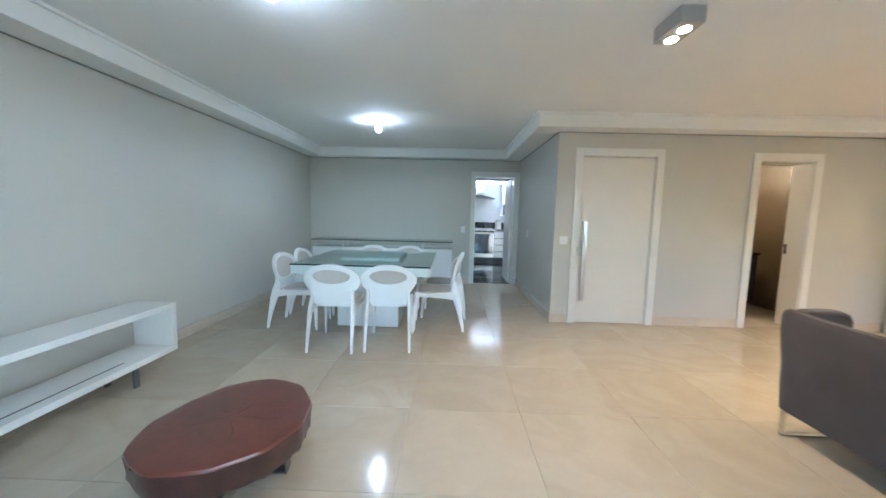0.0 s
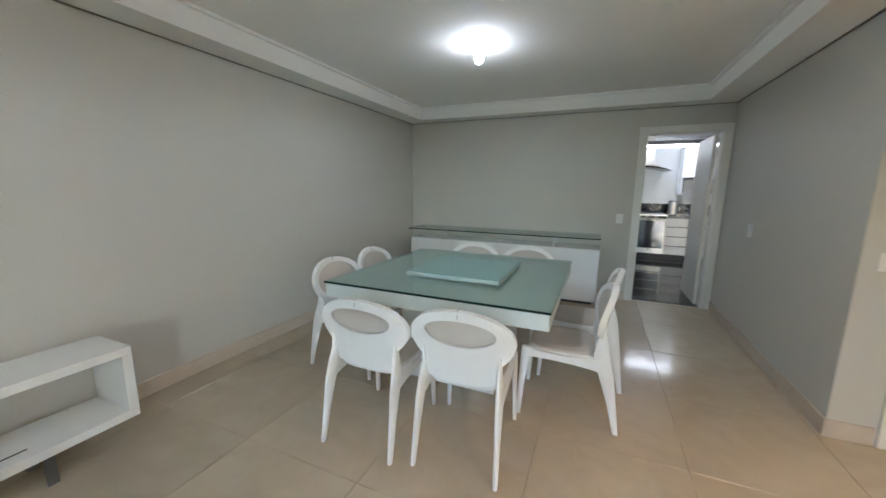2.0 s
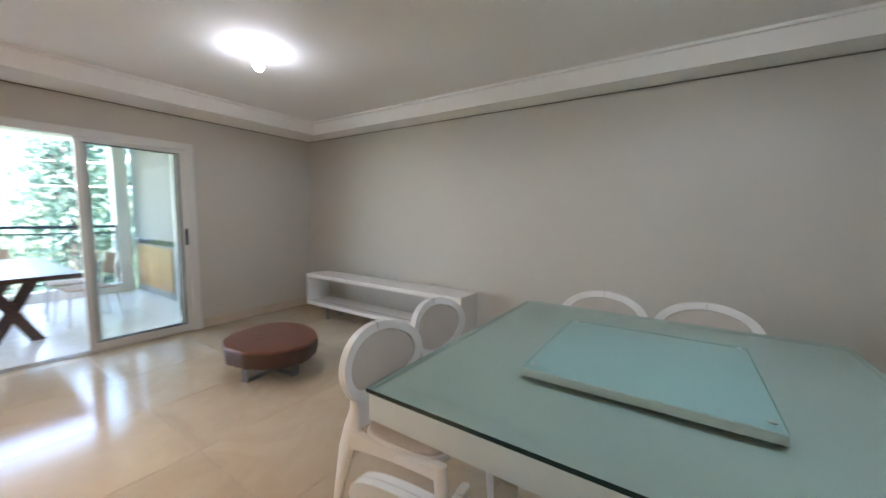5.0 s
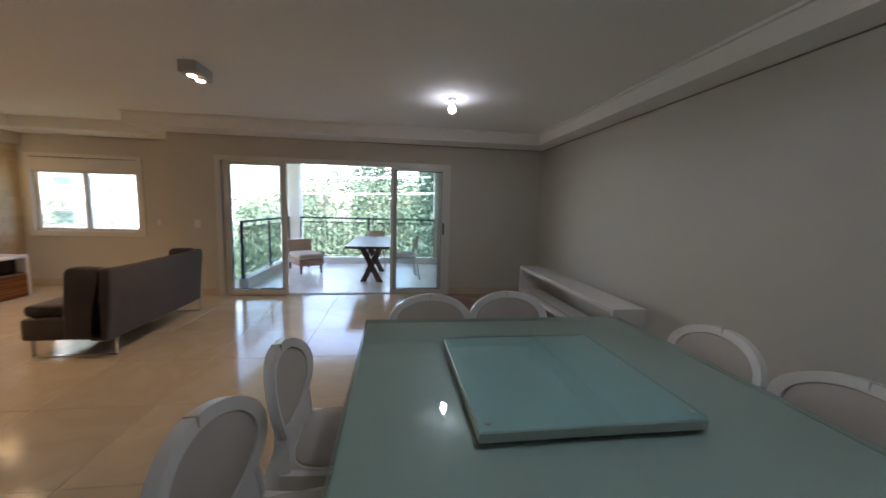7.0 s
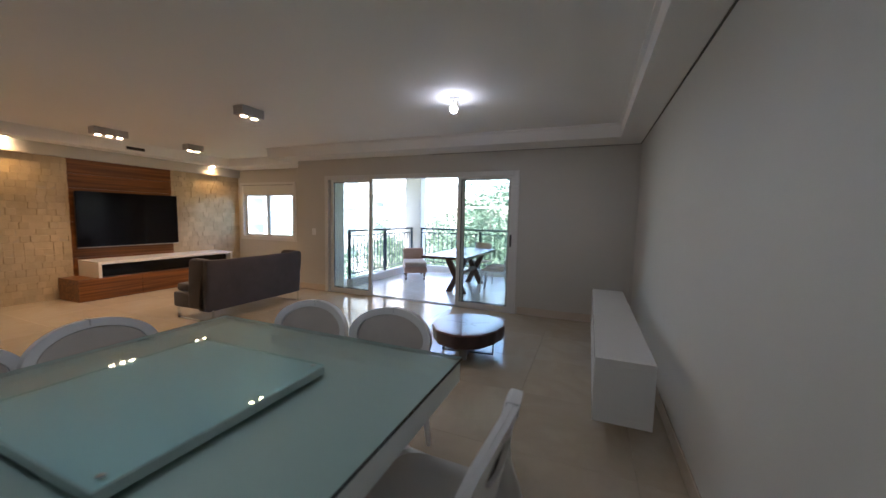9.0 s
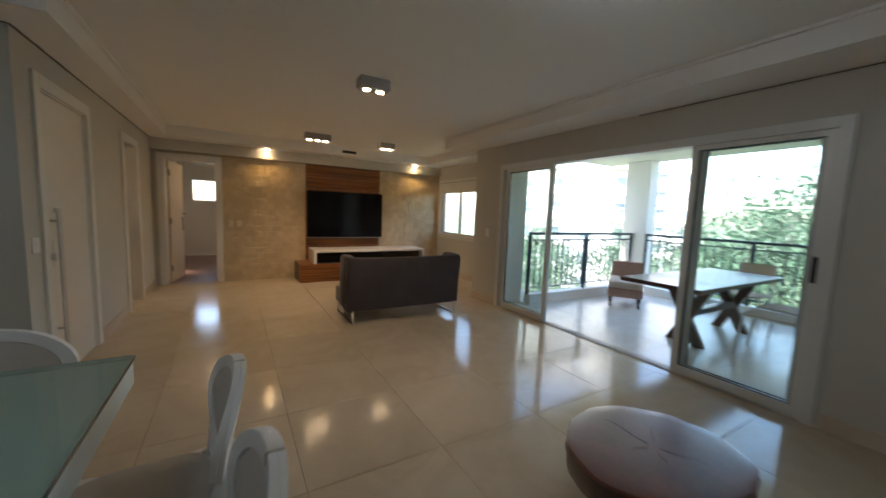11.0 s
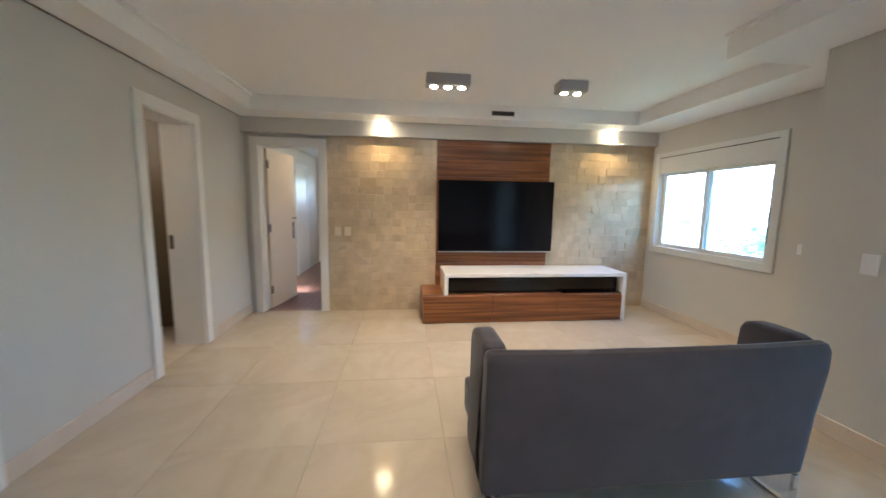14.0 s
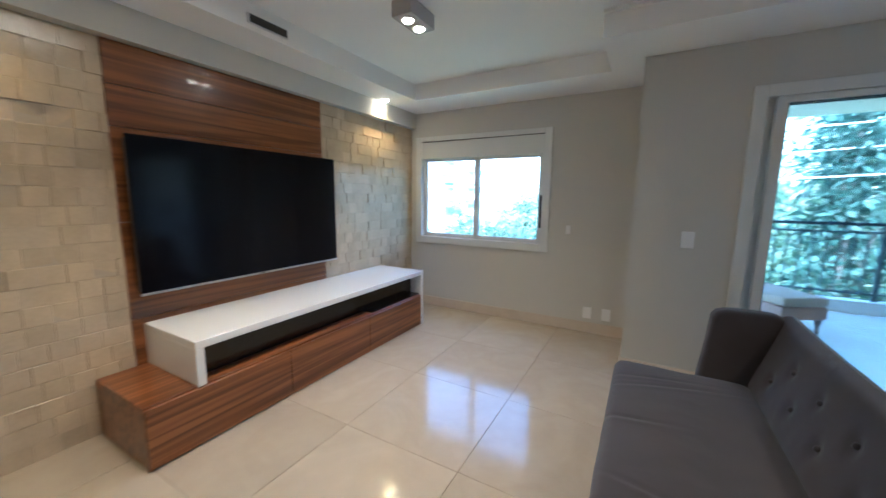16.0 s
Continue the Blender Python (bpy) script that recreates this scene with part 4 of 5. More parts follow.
def bulb(x, y):
    t = thing("ceiling_bulb", (x, y, ZC), "bare lit bulb in a white ceiling socket", "light bulb", "bare ceiling bulbs")
    b = bmesh.new()
    cyl(b, x, y, ZC - 0.03, ZC - 0.0005, 0.045, 0.055)
    part("ceiling_rose", b, M_PLAST, t)
    b = bmesh.new()
    cyl(b, x, y, ZC - 0.075, ZC - 0.03, 0.02, 0.024)
    part("socket", b, M_PLAST, t)
    b = bmesh.new()
    bmesh.ops.create_uvsphere(b, u_segments=20, v_segments=12, radius=0.036, matrix=Matrix.Translation((x, y, ZC - 0.108)) @ Matrix.Diagonal((1, 1, 1.15, 1)))
    part("bulb", b, L_COOL, t, "frosted lit bulb", True)
    lamp('SPOT', (x, y, ZC - 0.15), BULB_W, COOL, 0.035, (x, y, 0), 176, 0.3)


bulb(-0.19, 5.62)
bulb(-0.14, 2.74)

t = thing("air_vent", (5.78, 2.3, 2.435), "narrow dark slot vent in the ceiling border", "vent")
part("vent_frame", bx(bmesh.new(), 5.768, 5.7798, 2.17, 2.45, 2.405, 2.465, 0.002), M_STEEL, t)
part("slot", boxes((5.765, 5.7678, 2.18, 2.44, 2.412, 2.458)), M_BLACK, t)

# ---- kitchen beyond the doorway ----
kx0, kx1, ky0, ky1 = 0.9, 3.2, YN + T, 11.75
setting("kitchen_floor", boxes((kx0, kx1, ky0 - 0.07, ky1, -0.2, 0.0)), M_KFLOOR, "polished black granite kitchen floor", "floor")
for i in range(5):
    setting("trim_floor_joint", boxes((kx0, kx1, ky0 + 0.55 + i * 0.6, ky0 + 0.556 + i * 0.6, 0.0, 0.0015)), M_GROUT, "thin pale joint between floor slabs", "trim")
setting("kitchen_wall", boxes((kx0 - 0.1, kx0, ky0, ky1, 0, 2.6), (kx1, kx1 + 0.1, ky0, ky1, 0, 2.6), (kx0 - 0.1, kx1 + 0.1, ky1, ky1 + 0.1, 0, 2.6)), M_KWHITE, "white tiled kitchen wall", "wall")
setting("kitchen_ceiling", boxes((kx0 - 0.1, kx1 + 0.1, ky0, ky1 + 0.1, 2.50, 2.6)), M_CEIL, "white kitchen ceiling", "ceiling")
t = thing("kitchen_counter", (2.2, 11.4, 0), "black granite worktop with a dark splash strip", "worktop")
part("slab", bx(bmesh.new(), 2.03, 3.19, 10.97, ky1, 0.90, 0.94, 0.003), M_KFLOOR, t)
part("splash", boxes((kx0, 3.19, ky1 - 0.02, ky1 - 0.001, 0.94, 1.12)), M_KFLOOR, t)
t = thing("oven_range", (1.6, 11.4, 0), "wide steel range with mirror-dark glass oven door", "oven")
part("body", bx(bmesh.new(), 1.0, 2.02, 11.02, 11.70, 0.13, 0.92, 0.003), M_STEEL, t)
part("oven_glass", bx(bmesh.new(), 1.02, 2.00, 11.005, 11.019, 0.24, 0.80, 0.002), mat("smoked_mirror_glass", (0.16, 0.17, 0.19), 0.08, metal=0.9, var=0.1, bump=0.0), t, "dark reflecting oven glass")
part("lower_trim", bx(bmesh.new(), 1.0, 2.02, 10.998, 11.019, 0.135, 0.16, 0.002), M_STEEL, t)
b = bmesh.new()
tube(b, [(1.06, 10.96, 0.83), (1.96, 10.96, 0.83)], 0.013)
part("handle", b, M_STEEL, t, "", True)
part("control_panel", bx(bmesh.new(), 1.0, 2.02, 10.995, 11.019, 0.85, 0.90, 0.002), M_BLACK, t)
for k in range(5):
    b = bmesh.new()
    tube(b, [(1.2 + k * 0.16, 10.994, 0.876), (1.2 + k * 0.16, 10.972, 0.876)], 0.014, 10)
    part("knob", b, M_STEEL, t, "", True)
part("glass_lid", bx(bmesh.new(), 1.01, 2.01, 11.03, 11.65, 0.921, 0.936, 0.003), M_DSTEEL, t)
t = thing("drawer_unit", (2.4, 11.4, 0), "white kitchen drawer unit with steel grips", "cabinet")
part("body", boxes((2.03, 3.18, 11.03, 11.70, 0.13, 0.899)), M_KWHITE, t)
for i in range(4):
    for xa, xb in ((2.04, 2.60), (2.61, 3.17)):
        p = part("drawer", bx(bmesh.new(), xa, xb, 11.01, 11.029, 0.14 + i * 0.19, 0.315 + i * 0.19, 0.002), M_KWHITE, t)
        part("grip", boxes((xa, xb, 11.0, 11.009, 0.296 + i * 0.19, 0.314 + i * 0.19)), M_DSTEEL, p)
t = thing("base_plinth", (2.2, 11.4, 0), "black kitchen plinth strip", "plinth")
part("board", boxes((kx0 + 0.002, 3.19, 11.06, 11.7, 0.0, 0.129)), M_BLACK, t)
t = thing("range_hood", (1.55, 11.4, 1.6), "steel chimney hood with curved glass canopy", "range hood")
b = bmesh.new()
cs = [k / 8 - 1 for k in range(17)]
prof = [(1.55 + 0.46 * q, 1.80 + 0.09 * (1 - q * q)) for q in cs] + [(1.55 + 0.46 * q, 1.785 + 0.075 * (1 - q * q)) for q in reversed(cs)]
loft(b, [[(x, y, z) for x, z in prof] for y in (11.05, 11.74)])
part("canopy", b, M_DARKGLASS, t, "dark curved glass canopy")
part("chimney", bx(bmesh.new(), 1.36, 1.74, 11.40, 11.745, 1.885, 2.499, 0.003), M_STEEL, t)
t = thing("wall_cabinet", (2.6, 11.5, 1.5), "white kitchen wall cabinet with open niche", "cabinet")
part("body", boxes((2.26, 2.95, 11.35, 11.745, 1.66, 2.399)), M_KWHITE, t)
part("cabinet_door", bx(bmesh.new(), 2.262, 2.60, 11.33, 11.349, 1.662, 2.395, 0.002), M_KWHITE, t)
part("cabinet_door", bx(bmesh.new(), 2.604, 2.948, 11.33, 11.349, 1.662, 2.395, 0.002), M_KWHITE, t)
part("niche", boxes((2.26, 2.28, 11.35, 11.745, 1.35, 1.659), (2.26, 2.95, 11.34, 11.745, 1.325, 1.349), (2.28, 2.95, 11.70, 11.745, 1.35, 1.659)), M_KWHITE, t)
part("microwave", bx(bmesh.new(), 2.31, 2.85, 11.40, 11.69, 1.35, 1.63, 0.004), M_DSTEEL, t, "dark steel microwave")
t = thing("canister", (2.2, 11.35, 0.94), "steel canister with a lid on the worktop", "canister")
b = bmesh.new()
cyl(b, 2.16, 11.33, 0.9405, 1.17, 0.085)
part("can", b, M_STEEL, t, "", True)
b = bmesh.new()
cyl(b, 2.16, 11.33, 1.1705, 1.20, 0.088, 0.07)
part("lid", b, M_DSTEEL, t, "", True)
t = thing("tube_light", (2.0, 10.4, 2.39), "lit white fluorescent tube under the kitchen ceiling", "ceiling light")
part("tray", boxes((0.95, 3.1, 10.86, 10.96, 2.275, 2.34)), M_DSTEEL, t)
for hx_ in (1.2, 2.8):
    part("hanger", boxes((hx_ - 0.01, hx_ + 0.01, 10.9, 10.92, 2.34, 2.499)), M_DSTEEL, t)
b = bmesh.new()
tube(b, [(0.97, 10.90, 2.24), (3.08, 10.90, 2.24)], 0.026, 12)
part("tube", b, glow("tube_glow", (0.88, 0.94, 1.0), 0.8), t, "lit tube", True)
ld = bpy.data.lights.new("kitchen_tube", 'AREA')
ld.shape, ld.size, ld.size_y, ld.energy, ld.color = 'RECTANGLE', 2.0, 0.12, KIT_W, (0.88, 0.94, 1.0)
lo = new("kitchen_tube", ld)
lo.matrix_world = Matrix.Translation((2.0, 10.90, 2.205))

# ---- lavatory beyond the second doorway ----
lx0, lx1, ly0, ly1 = 4.2, 5.7, YD + T, 7.1
setting("lavatory_floor", boxes((lx0, lx1, ly0 - 0.07, ly1, -0.2, 0.0)), M_BASE, "cream marble lavatory floor", "floor")
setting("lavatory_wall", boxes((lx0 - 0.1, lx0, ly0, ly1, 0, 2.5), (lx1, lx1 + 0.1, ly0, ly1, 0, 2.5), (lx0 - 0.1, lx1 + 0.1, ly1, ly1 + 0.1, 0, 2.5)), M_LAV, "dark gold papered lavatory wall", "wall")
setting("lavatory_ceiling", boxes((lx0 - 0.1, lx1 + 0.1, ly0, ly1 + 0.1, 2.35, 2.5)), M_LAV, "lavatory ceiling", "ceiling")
t = thing("vanity_unit", (4.9, 6.7, 0), "dark vanity unit with white basin rim", "vanity")
part("cabinet", boxes((lx0 + 0.002, 5.45, 6.35, ly1 - 0.002, 0.12, 0.84)), M_BLACK, t)
part("top", boxes((lx0 + 0.002, 5.47, 6.33, ly1 - 0.002, 0.84, 0.87)), M_KFLOOR, t)
b = bmesh.new()
loft(b, [[(5.05 + r * 1.2 * math.cos(k * math.pi / 14), 6.65 + r * math.sin(k * math.pi / 14), z) for k in range(28)] for r, z in ((0.12, 0.8705), (0.2, 0.93), (0.21, 0.96), (0.19, 0.96), (0.11, 0.885))], cap=True)
part("basin", b, M_PLAST, t, "white oval basin", True)
part("kickboard", boxes((lx0 + 0.002, 5.4, 6.42, ly1 - 0.002, 0.0, 0.12)), M_BLACK, t)
t = thing("wall_mirror", (4.85, 7.09, 1.1), "tall mirror in a gilded frame over the basin", "mirror")
part("mirror_glass", boxes((4.42, 5.30, 7.078, 7.086, 1.05, 2.1)), M_CHROME, t)
part("mirror_frame", boxes((4.36, 4.42, 7.06, 7.098, 0.99, 2.16), (5.30, 5.36, 7.06, 7.098, 0.99, 2.16), (4.42, 5.30, 7.06, 7.098, 0.99, 1.05), (4.42, 5.30, 7.06, 7.098, 2.1, 2.16), bevel=0.004), mat("gilded_frame", (0.35, 0.24, 0.10), 0.4, metal=0.8, var=0.2), t, "gilded frame")
t = thing("wall_lamp", (4.9, 7.0, 2.2), "small lit wall lamp over the mirror", "wall lamp")
part("bracket", boxes((4.86, 4.94, 7.02, 7.099, 2.19, 2.25)), M_BRONZE, t)
part("lamp_face", boxes((4.70, 5.10, 6.98, 7.02, 2.195, 2.245), bevel=0.004), L_WARM, t)
lamp('POINT', (4.9, 6.85, 2.15), LAV_W, WARM, 0.05)

# ---- corridor beyond the third doorway ----
gx0, gx1, gy0, gy1 = XE + T, 10.2, 4.2, 5.45
setting("corridor_floor", boxes((XE, gx1, gy0, gy1, -0.2, -0.001)), M_WOODFL, "red-brown wooden corridor floor", "floor")
setting("corridor_wall", boxes((gx0, gx1, gy0 - 0.1, gy0, 0, 2.5), (gx0, 7.35, gy1, gy1 + 0.1, 0, 2.5), (7.35, 8.05, gy1, gy1 + 0.1, 2.05, 2.5), (8.05, gx1, gy1, gy1 + 0.1, 0, 2.5),
                               (gx1, gx1 + 0.1, gy0 - 0.1, gy1 + 0.1, 0, 1.45), (gx1, gx1 + 0.1, gy0 - 0.1, gy0 + 0.42, 1.45, 2.5), (gx1, gx1 + 0.1, gy0 + 0.92, gy1 + 0.1, 1.45, 2.5), (gx1, gx1 + 0.1, gy0 + 0.42, gy0 + 0.92, 1.95, 2.5)), M_CORR, "pale corridor wall with a small window", "wall")
setting("corridor_ceiling", boxes((gx0, gx1 + 0.1, gy0 - 0.1, gy1 + 0.1, 2.4, 2.5)), M_CEIL, "white corridor ceiling", "ceiling")
setting("door_frame_5", boxes((7.28, 7.36, gy1 - 0.02, gy1 - 0.001, 0, 2.12), (8.04, 8.12, gy1 - 0.02, gy1 - 0.001, 0, 2.12), (7.36, 8.04, gy1 - 0.02, gy1 - 0.001, 2.04, 2.12), bevel=0.002), M_TRIM, "white lacquered door casing", "door frame")
setting("door_frame_6", boxes((8.5, 8.58, gy1 - 0.02, gy1 - 0.001, 0, 2.12), (9.26, 9.34, gy1 - 0.02, gy1 - 0.001, 0, 2.12), (8.58, 9.26, gy1 - 0.02, gy1 - 0.001, 2.04, 2.12), bevel=0.002), M_TRIM, "white lacquered door casing", "door frame")
setting("door_6", boxes((8.58, 9.26, gy1 - 0.012, gy1 - 0.002, 0.005, 2.04)), M_DOOR, "closed white bedroom door", "door")
setting("bedroom_wall", boxes((7.2, 8.2, gy1 + 1.2, gy1 + 1.3, 0, 0.9), (7.2, 7.3, gy1 + 1.2, gy1 + 1.3, 0.9, 2.5), (8.1, 8.2, gy1 + 1.2, gy1 + 1.3, 0.9, 2.5), (7.3, 8.1, gy1 + 1.2, gy1 + 1.3, 2.1, 2.5), (7.1, 7.2, gy1 + 0.1, gy1 + 1.3, 0, 2.5), (8.2, 8.3, gy1 + 0.1, gy1 + 1.3, 0, 2.5), (7.1, 8.3, gy1 + 0.1, gy1 + 1.3, 2.4, 2.5)), M_CORR, "pale bedroom wall", "wall")
setting("bedroom_floor", boxes((7.1, 8.3, gy1, gy1 + 1.3, -0.2, -0.002)), M_WOODFL, "wooden bedroom floor", "floor")
setting("window_2", boxes((gx1 - 0.01, gx1 + 0.05, gy0 + 0.38, gy0 + 0.42, 1.41, 1.99), (gx1 - 0.01, gx1 + 0.05, gy0 + 0.92, gy0 + 0.96, 1.41, 1.99), (gx1 - 0.01, gx1 + 0.05, gy0 + 0.42, gy0 + 0.92, 1.41, 1.45), (gx1 - 0.01, gx1 + 0.05, gy0 + 0.42, gy0 + 0.92, 1.95, 1.99)), M_ALU, "small high corridor window", "window")

t = thing("corridor_downlight", (7.5, 4.62, 2.4), "small lit downlight in the corridor ceiling", "downlight")
b = bmesh.new()
cyl(b, 7.5, 4.62, 2.393, 2.3995, 0.05, n=20)
part("ring", b, M_PLAST, t)
b = bmesh.new()
cyl(b, 7.5, 4.62, 2.386, 2.3925, 0.034, n=20)
part("lamp_face", b, L_WARM, t)
lamp('SPOT', (7.5, 4.62, 2.36), 1.6, WARM, 0.04, (7.5, 4.62, 0), 165, 0.5)

# ---- balcony ----
QE, QS = 2.83, -2.3
setting("balcony_floor", boxes((-1.5, QE + 0.15, QS - 0.15, YS - T, -0.25, -0.012)), M_GROUT, "pale polished balcony tile floor", "floor")
setting("balcony_ceiling", boxes((-1.5, XJ, QS - 0.3, YS - T - 0.001, 2.45, 2.72)), M_OUTW, "pale painted balcony ceiling", "ceiling")
setting("balcony_curb", boxes((-0.66, QE, QS - 0.15, QS, -0.012, 0.15), (QE, QE + 0.15, QS - 0.15, 0.30, -0.012, 0.15), bevel=0.004), M_OUTW, "low painted balcony curb", "curb")
setting("balcony_wall_east", boxes((3.04, XJ - T, 0.30, YS - T, -0.012, 2.449)), M_OUTW, "pale painted outer wall stub", "wall")
setting("balcony_pillar_1", boxes((QE - 0.17, QE + 0.28, QS - 0.32, QS - 0.02, -0.012, 2.449), bevel=0.004), M_OUTW, "painted corner pillar", "pillar")
setting("balcony_pillar_2", boxes((-0.72, -0.54, QS - 0.28, QS - 0.02, -0.012, 2.449), bevel=0.004), M_OUTW, "painted corner pillar", "pillar")
setting("balcony_wall_west", boxes((-1.5, -0.66, -0.42, YS - T - 0.001, -0.012, 2.449), (-1.5, -1.35, QS - 0.2, -0.42, -0.012, 2.449)), M_OUTW, "pale painted balcony side wall", "wall")
setting("barbecue_niche", boxes((-1.349, -0.80, QS - 0.18, -0.422, 0.901, 2.448)), M_GREYN, "grey barbecue chimney breast", "barbecue")
t = thing("barbecue_counter", (-1.05, -1.6, -0.012), "honey wood cabinet with dark granite top", "cabinet")
part("body", boxes((-1.349, -0.80, QS - 0.17, -0.44, -0.012, 0.82)), M_GREYN, t)
part("granite_top", bx(bmesh.new(), -1.349, -0.77, QS - 0.17, -0.43, 0.82, 0.90, 0.004), M_KFLOOR, t)
for i in range(3):
    part("cabinet_door", bx(bmesh.new(), -0.799, -0.782, QS - 0.05 + i * 0.48, QS + 0.42 + i * 0.48, 0.12, 0.78, 0.002), M_PINE, t, "honey coloured wooden door")
t = thing("wall_box", (-0.66, 0.0, 1.05), "dark metal service panel on the balcony wall", "panel")
part("lid", bx(bmesh.new(), -0.659, -0.645, -0.15, 0.16, 0.85, 1.28, 0.003), mat("dark_metal_panel", (0.12, 0.12, 0.115), 0.4, metal=0.6, bump=0.0), t)


def railing(name, pts, label):
    t = thing(name, (*pts[0], 0.15), label, "railing", "balcony railings")
    (xa, ya), (xb, yb) = pts
    ln = math.hypot(xb - xa, yb - ya)
    ux, uy = (xb - xa) / ln, (yb - ya) / ln

    def bar(nm, z0, z1, w):
        b = bmesh.new()
        loft(b, [[(xa + ux * s - uy * e * w, ya + uy * s + ux * e * w, z) for s, e in ((0, -1), (ln, -1), (ln, 1), (0, 1))] for z in (z0, z1)])
        part(nm, b, M_RAIL, t)
    bar("top_rail", 1.075, 1.115, 0.028)
    bar("upper_bar", 0.985, 1.005, 0.012)
    bar("lower_bar", 0.23, 0.25, 0.012)
    n = max(1, round(ln / 1.6))
    for i in range(n + 1):
        s = i * ln / n
        x, y = xa + ux * s, ya + uy * s
        part("post", boxes((x - 0.022, x + 0.022, y - 0.022, y + 0.022, 0.15, 1.075)), M_RAIL, t)
    m = round(ln / 0.125)
    pick = None
    for i in range(1, m):
        s = i * ln / m
        if pick is None:
            pick = bpy.data.meshes.new("baluster")
            b = boxes((-0.0075, 0.0075, -0.0075, 0.0075, 0.25, 0.985))
            b.to_mesh(pick)
            b.free()
            pick.materials.append(M_RAIL)
        o = new("baluster", pick)
        o.parent = t
        o.location = (ux * s, uy * s, -0.15)
    # bent bars arching under the top rail, three balusters apart
    for i in range(1, m - 3, 4):
        b = bmesh.new()
        tube(b, [(xa + ux * (i + 1.5 - 1.5 * math.cos(math.pi * q / 8)) * ln / m, ya + uy * (i + 1.5 - 1.5 * math.cos(math.pi * q / 8)) * ln / m, 0.88 + 0.10 * math.sin(math.pi * q / 8)) for q in range(9)], 0.006, 5)
        part("arch_bar", b, M_RAIL, t)


railing("balcony_railing", ((-0.54, QS - 0.08), (QE - 0.17, QS - 0.08)), "dark blue metal balcony railing with thin balusters")
railing("balcony_railing", ((QE + 0.08, QS - 0.02), (QE + 0.08, 0.30)), "dark blue metal balcony railing with thin balusters")

t = thing("outdoor_table", (0.85, -0.5, -0.012), "dark wooden table with crossed trestle legs", "table")
part("tabletop", bx(bmesh.new(), 0.45, 1.25, -1.52, 0.52, 0.69, 0.735, 0.004), M_TEAK, t)
for yy in (-0.17, -1.30):
    for sx in (-1, 1):
        b = bmesh.new()
        loft(b, [[(0.85 + sx * q + e * 0.055, yy + f * 0.035 + sx * 0.0352, z) for e, f in ((-1, -1), (1, -1), (1, 1), (-1, 1))] for q, z in ((-0.16, -0.011), (0.19, 0.69))])
        part("cross_leg", b, M_TEAK, t)
b = bmesh.new()
bx(b, 0.81, 0.89, -1.24, -0.23, 0.30, 0.37, 0.004)
part("stretcher", b, M_TEAK, t)


def garden_chair():
    c = thing("balcony_chair", (0, 0, 0), "slender pale metal balcony chair", "chair", "balcony chairs")
    part("seat", bx(bmesh.new(), -0.21, 0.21, -0.2, 0.22, 0.43, 0.45, 0.006), M_CREAMF, c)
    b = bmesh.new()
    loft(b, [[(x, -0.205 - 0.12 * (z - 0.45) + 0.25 * x * x, z) for x in [(-0.2 + 0.4 * k / 8) for k in range(9)]] for z in (0.58, 0.84)], cap=False, loop=False)
    bmesh.ops.solidify(b, geom=b.faces[:], thickness=0.012)
    part("backrest", b, M_CREAMF, c)
    for sx in (-1, 1):
        for p0, p1 in (((sx * 0.2, 0.2, 0.43), (sx * 0.22, 0.24, 0.0)), ((sx * 0.19, -0.25, 0.84), (sx * 0.2, -0.2, 0.44)), ((sx * 0.2, -0.2, 0.44), (sx * 0.22, -0.27, 0.0))):
            b = bmesh.new()
            tube(b, [p0, p1], 0.011)
            part("leg", b, M_STEEL, c)
    return c


gc = garden_chair()
gc.matrix_world = pose(0.85, -1.72, -0.012, 0, 0, 0)
copy_thing(gc, pose(0.22, -0.55, -0.012, 0, 0, -85))
copy_thing(gc, pose(0.25, -1.1, -0.012, 0, 0, -95))

t = thing("slipper_chair", (0, 0, 0), "terracotta tufted slipper chair with long cream seat and dark turned legs", "chair")
b = bmesh.new()
bx(b, -0.25, 0.25, -0.56, 0.32, 0.16, 0.30, 0.03, 3)
part("seat_base", b, M_TERRA, t, "", True)
b = bmesh.new()
bx(b, -0.245, 0.245, -0.42, 0.325, 0.301, 0.40, 0.04, 4)
part("seat_cushion", b, M_CREAMF, t, "cream cushion", True)
b = bmesh.new()
loft(b, [[(-0.24 * s, -0.43 - 0.1 * (z - 0.3), z), (0.24 * s, -0.43 - 0.1 * (z - 0.3), z), (0.24 * s, -0.55 - 0.2 * (z - 0.3), z), (-0.24 * s, -0.55 - 0.2 * (z - 0.3), z)] for z, s in ((0.28, 1), (0.45, 1.0), (0.60, 0.99), (0.64, 0.93))])
part("backrest", b, M_TERRA, t, "", True)
for tx_ in (-0.14, 0.0, 0.14):
    for tz_ in (0.47, 0.56):
        b = bmesh.new()
        bmesh.ops.create_uvsphere(b, u_segments=8, v_segments=5, radius=0.014, matrix=Matrix.Translation((tx_, -0.435 - 0.1 * (tz_ - 0.3), tz_)))
        part("tuft_button", b, M_TERRA, t, "", True)
for sx in (-0.2, 0.2):
    for sy in (-0.50, 0.27):
        b = bmesh.new()
        loft(b, [[(sx + r * math.cos(k * math.pi / 5), sy + r * math.sin(k * math.pi / 5), z) for k in range(10)] for z, r in ((0.0, 0.014), (0.03, 0.022), (0.06, 0.015), (0.12, 0.026), (0.165, 0.03))])
        part("leg", b, M_TEAK, t)
t.matrix_world = pose(2.25, -1.21, -0.002, 0, 0, 31)

